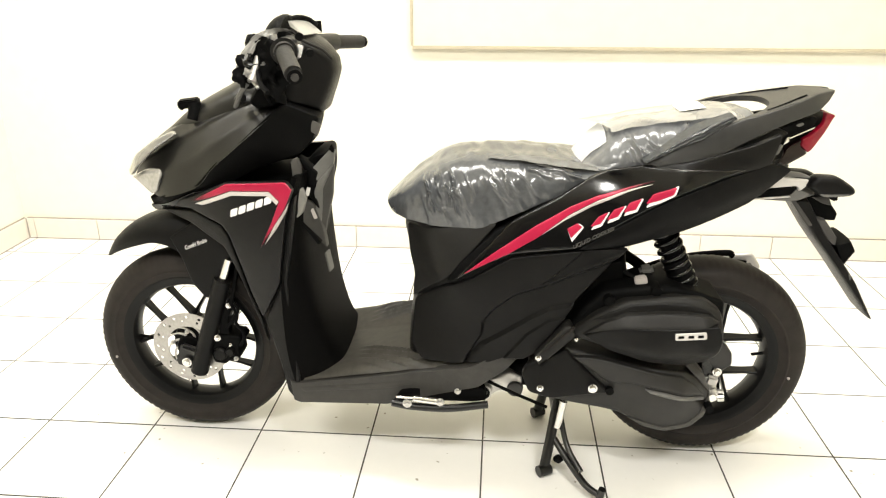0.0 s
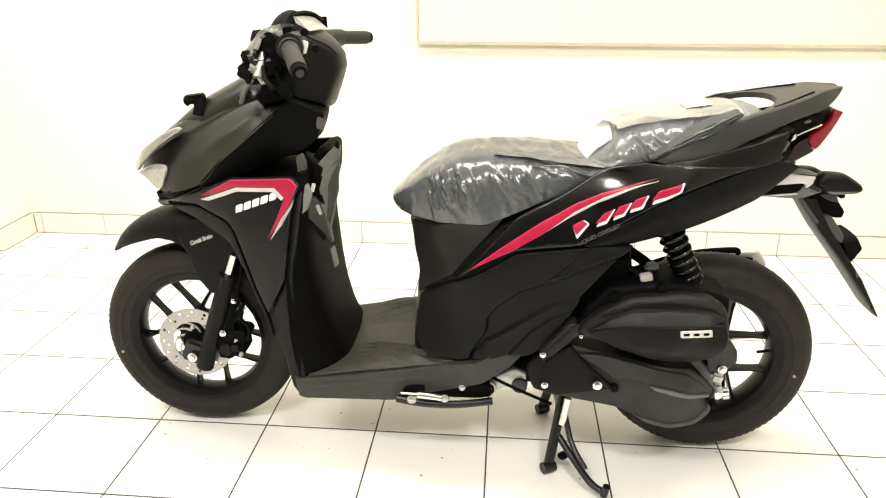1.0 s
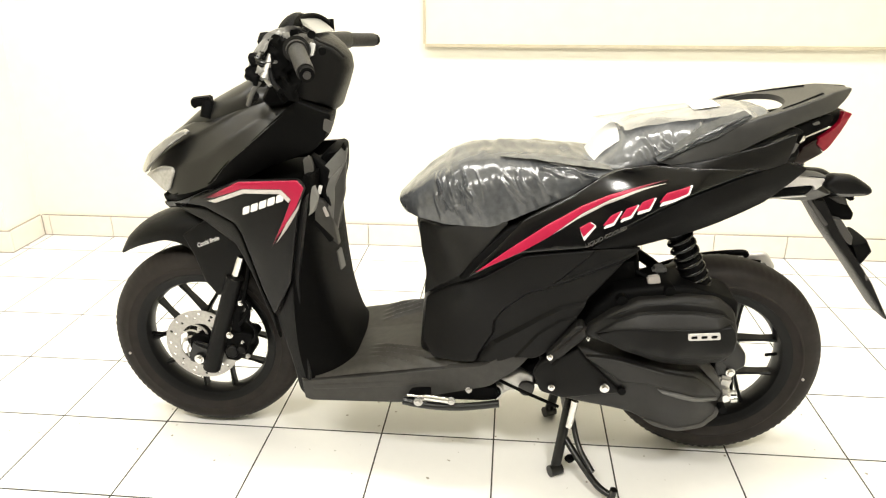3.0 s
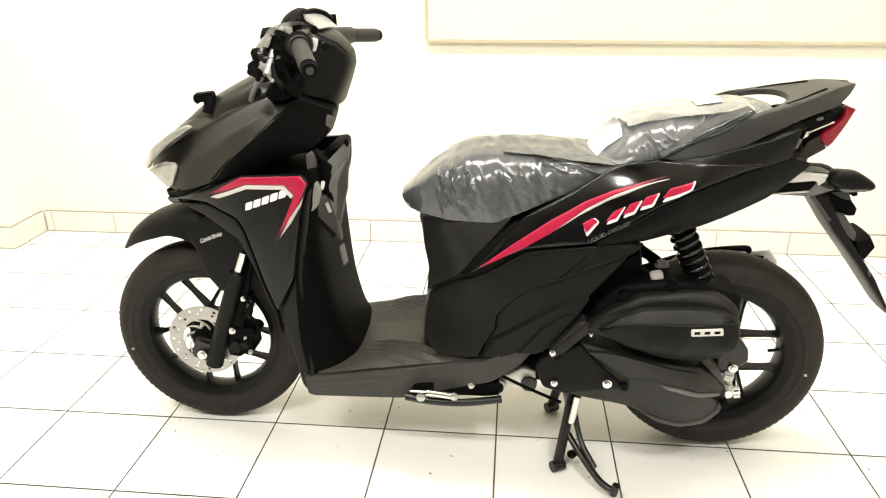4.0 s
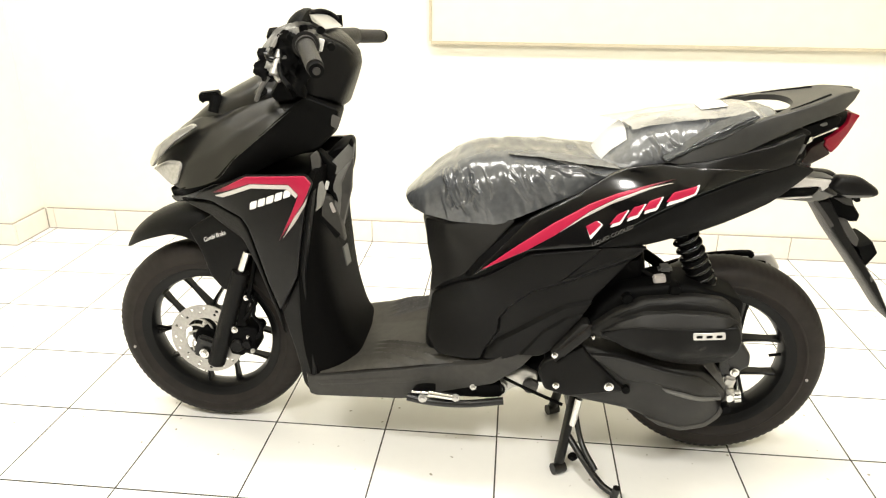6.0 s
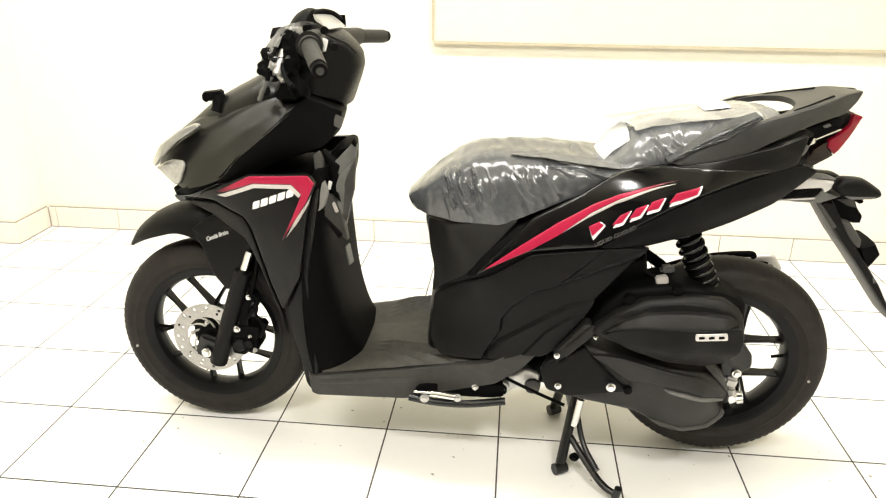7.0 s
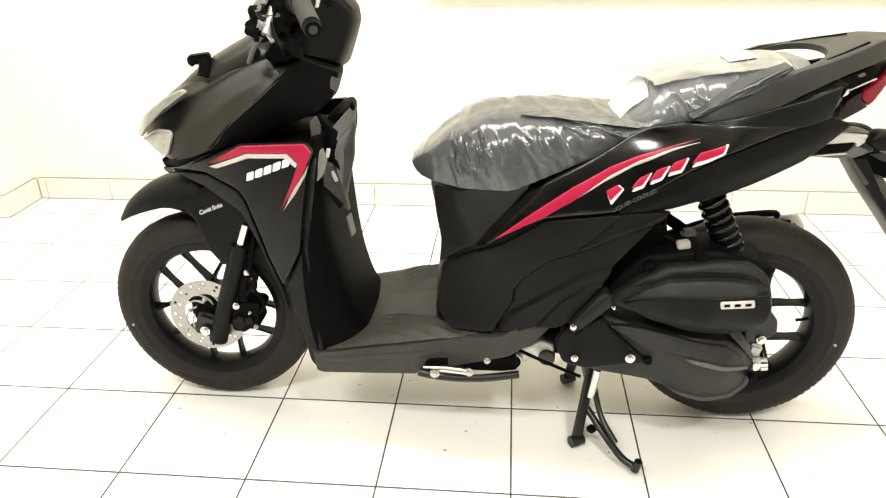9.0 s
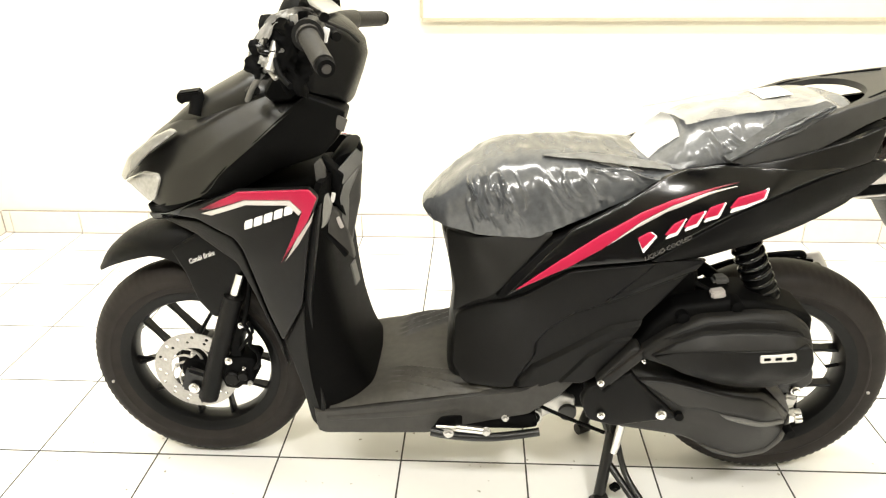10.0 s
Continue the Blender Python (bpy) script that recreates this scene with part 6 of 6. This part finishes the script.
tube("stand_pedal", [(0.764, -0.14, 0.085), (0.80, -0.19, 0.052), (0.835, -0.24, 0.030), (0.868, -0.265, 0.022)], 0.0082, MATT, stand, 12)
tube("pedal_brace", [(0.775, -0.115, 0.15), (0.793, -0.165, 0.085), (0.824, -0.215, 0.048)], 0.0068, MATT, stand, 12)
tube("pedal_tip", [(0.863, -0.262, 0.014), (0.868, -0.264, 0.042)], 0.009, MATT, stand, 10)
block("spring_hook", (0.02, 0.015, 0.022), pose(0.775, -0.165, 0.045, 20, 30, 0), DARK, stand, 0.004)
tube("stand_spring", [(0.782, -0.13, 0.185), (0.770, -0.14, 0.118)], 0.009, CHROME, stand, 12, label="bright return spring")
plate = panel("stand_plate", [(0.366, 0.170), (0.386, 0.207), (0.475, 0.223), (0.583, 0.218), (0.590, 0.186), (0.560, 0.180), (0.433, 0.178)], 0.14, DARK, scooter, -1, 0.0, 0.02, 0.005, label="black side stand plate")
side_stand = tube("side_stand", [(0.368, -0.155, 0.180), (0.42, -0.16, 0.175), (0.50, -0.16, 0.174), (0.592, -0.15, 0.182)], 0.009, MATT, scooter, 12, label="folded black side stand")
tube("stand_spring", [(0.420, -0.168, 0.202), (0.475, -0.168, 0.196)], 0.008, CHROME, side_stand, 12, label="bright return spring")
tube("spring_hook", [(0.380, -0.168, 0.204), (0.42, -0.168, 0.203)], 0.003, CHROME, side_stand, 8)
bolt(side_stand, 0.405, 0.165, 0.186, 0.011)
bolt(side_stand, 0.482, 0.168, 0.195, 0.010)
bolt(side_stand, 0.521, 0.145, 0.213, 0.008)
plate.location = side_stand.location = (0.010, -0.036, 0.022)

# ---- skirting tiles ----
def skirting(name, x, y, turn, length, parent, height=0.094):
    """One skirting tile standing against a wall."""
    bm = bmesh.new()
    bmesh.ops.create_cube(bm, size=1, matrix=Matrix.LocRotScale((length / 2, -0.006, height / 2), None, (length - 0.003, 0.012, height)))
    bmesh.ops.bevel(bm, geom=[e for e in bm.edges if e.verts[0].co.z > height * 0.9 and e.verts[1].co.z > height * 0.9], offset=0.002, segments=1, affect="EDGES")
    ob = part(name, bm, SKIRT, parent)
    ob.matrix_basis = pose(x, y, 0, 0, 0, turn)
    return ob


base = tagged(new("baseboard"), "row of cream skirting tiles along the wall foot", "skirting", kind="structure")
skirting("skirting_tile", LEFT + 0.013, BACK, 0, -5 * T - LEFT - 0.013, base)
for i in range(19):
    skirting("skirting_tile", -5 * T + T * i, BACK, 0, T, base)
skirting("skirting_tile", LEFT, 1.137, 90, BACK - 1.137, base)
for i in range(6):
    skirting("skirting_tile", LEFT + 0.012 - T * (i + 1), 1.137, 0, T, base)

def seam(x0, x1, y0, y1, z0, z1):
    bm = bmesh.new()
    bmesh.ops.create_cube(bm, size=1, matrix=Matrix.LocRotScale(((x0 + x1) / 2, (y0 + y1) / 2, (z0 + z1) / 2), None, (x1 - x0, y1 - y0, z1 - z0)))
    part("grout_seam", bm, SEAM, base)


# these strips draw the grout and also paint the thin shadow at the edges
for z0, z1, proud in ((0.0942, 0.0968, 0.0095), (0.0002, 0.003, 0.0145)):
    seam(LEFT + 0.016, RIGHT, BACK - proud, BACK - 0.0002, z0, z1)
    seam(LEFT + 0.0002, LEFT + proud, 1.137, BACK - proud - 0.001, z0, z1)
    seam(-3.4, LEFT + proud - 0.0005, 1.137 - proud, 1.1365, z0, z1)
seam(LEFT + 0.012, LEFT + 0.0155, BACK - 0.0155, BACK - 0.012, 0.003, 0.094)

# ---- floor tiles ----
def tile_mesh(places):
    """Glazed tiles with a fine bevel at the given corners."""
    bm = bmesh.new()
    for x, y in places:
        bmesh.ops.create_cube(bm, size=1, matrix=Matrix.LocRotScale((x + T / 2, y + T / 2, -0.004), None, (T - 0.0041, T - 0.0052, 0.008)))
    if len(places) == 1:
        bmesh.ops.bevel(bm, geom=[e for e in bm.edges if e.verts[0].co.z > -0.001 and e.verts[1].co.z > -0.001], offset=0.0004, segments=1, affect="EDGES")
    return bm


first, beyond = None, []
for i in range(-12, 14):
    for j in range(-22, 5):
        x, y = i * T, j * T
        if x > RIGHT - T or y < FRONT or (x < LEFT - 0.25 and y > 0.9):
            continue
        if not (-8 <= i <= 10 and -7 <= j):
            beyond.append((x, y))
            continue
        if first is None:
            first = ob = part("tile", tile_mesh([(0, 0)]), TILE, floor)
        else:
            ob = new("tile", first.data)
        ob.parent, ob.location = floor, (x, y, 0)
tagged(part("tiles_beyond", tile_mesh(beyond), TILE, floor), "white glazed floor tiles further back in the room", kind="stuff")
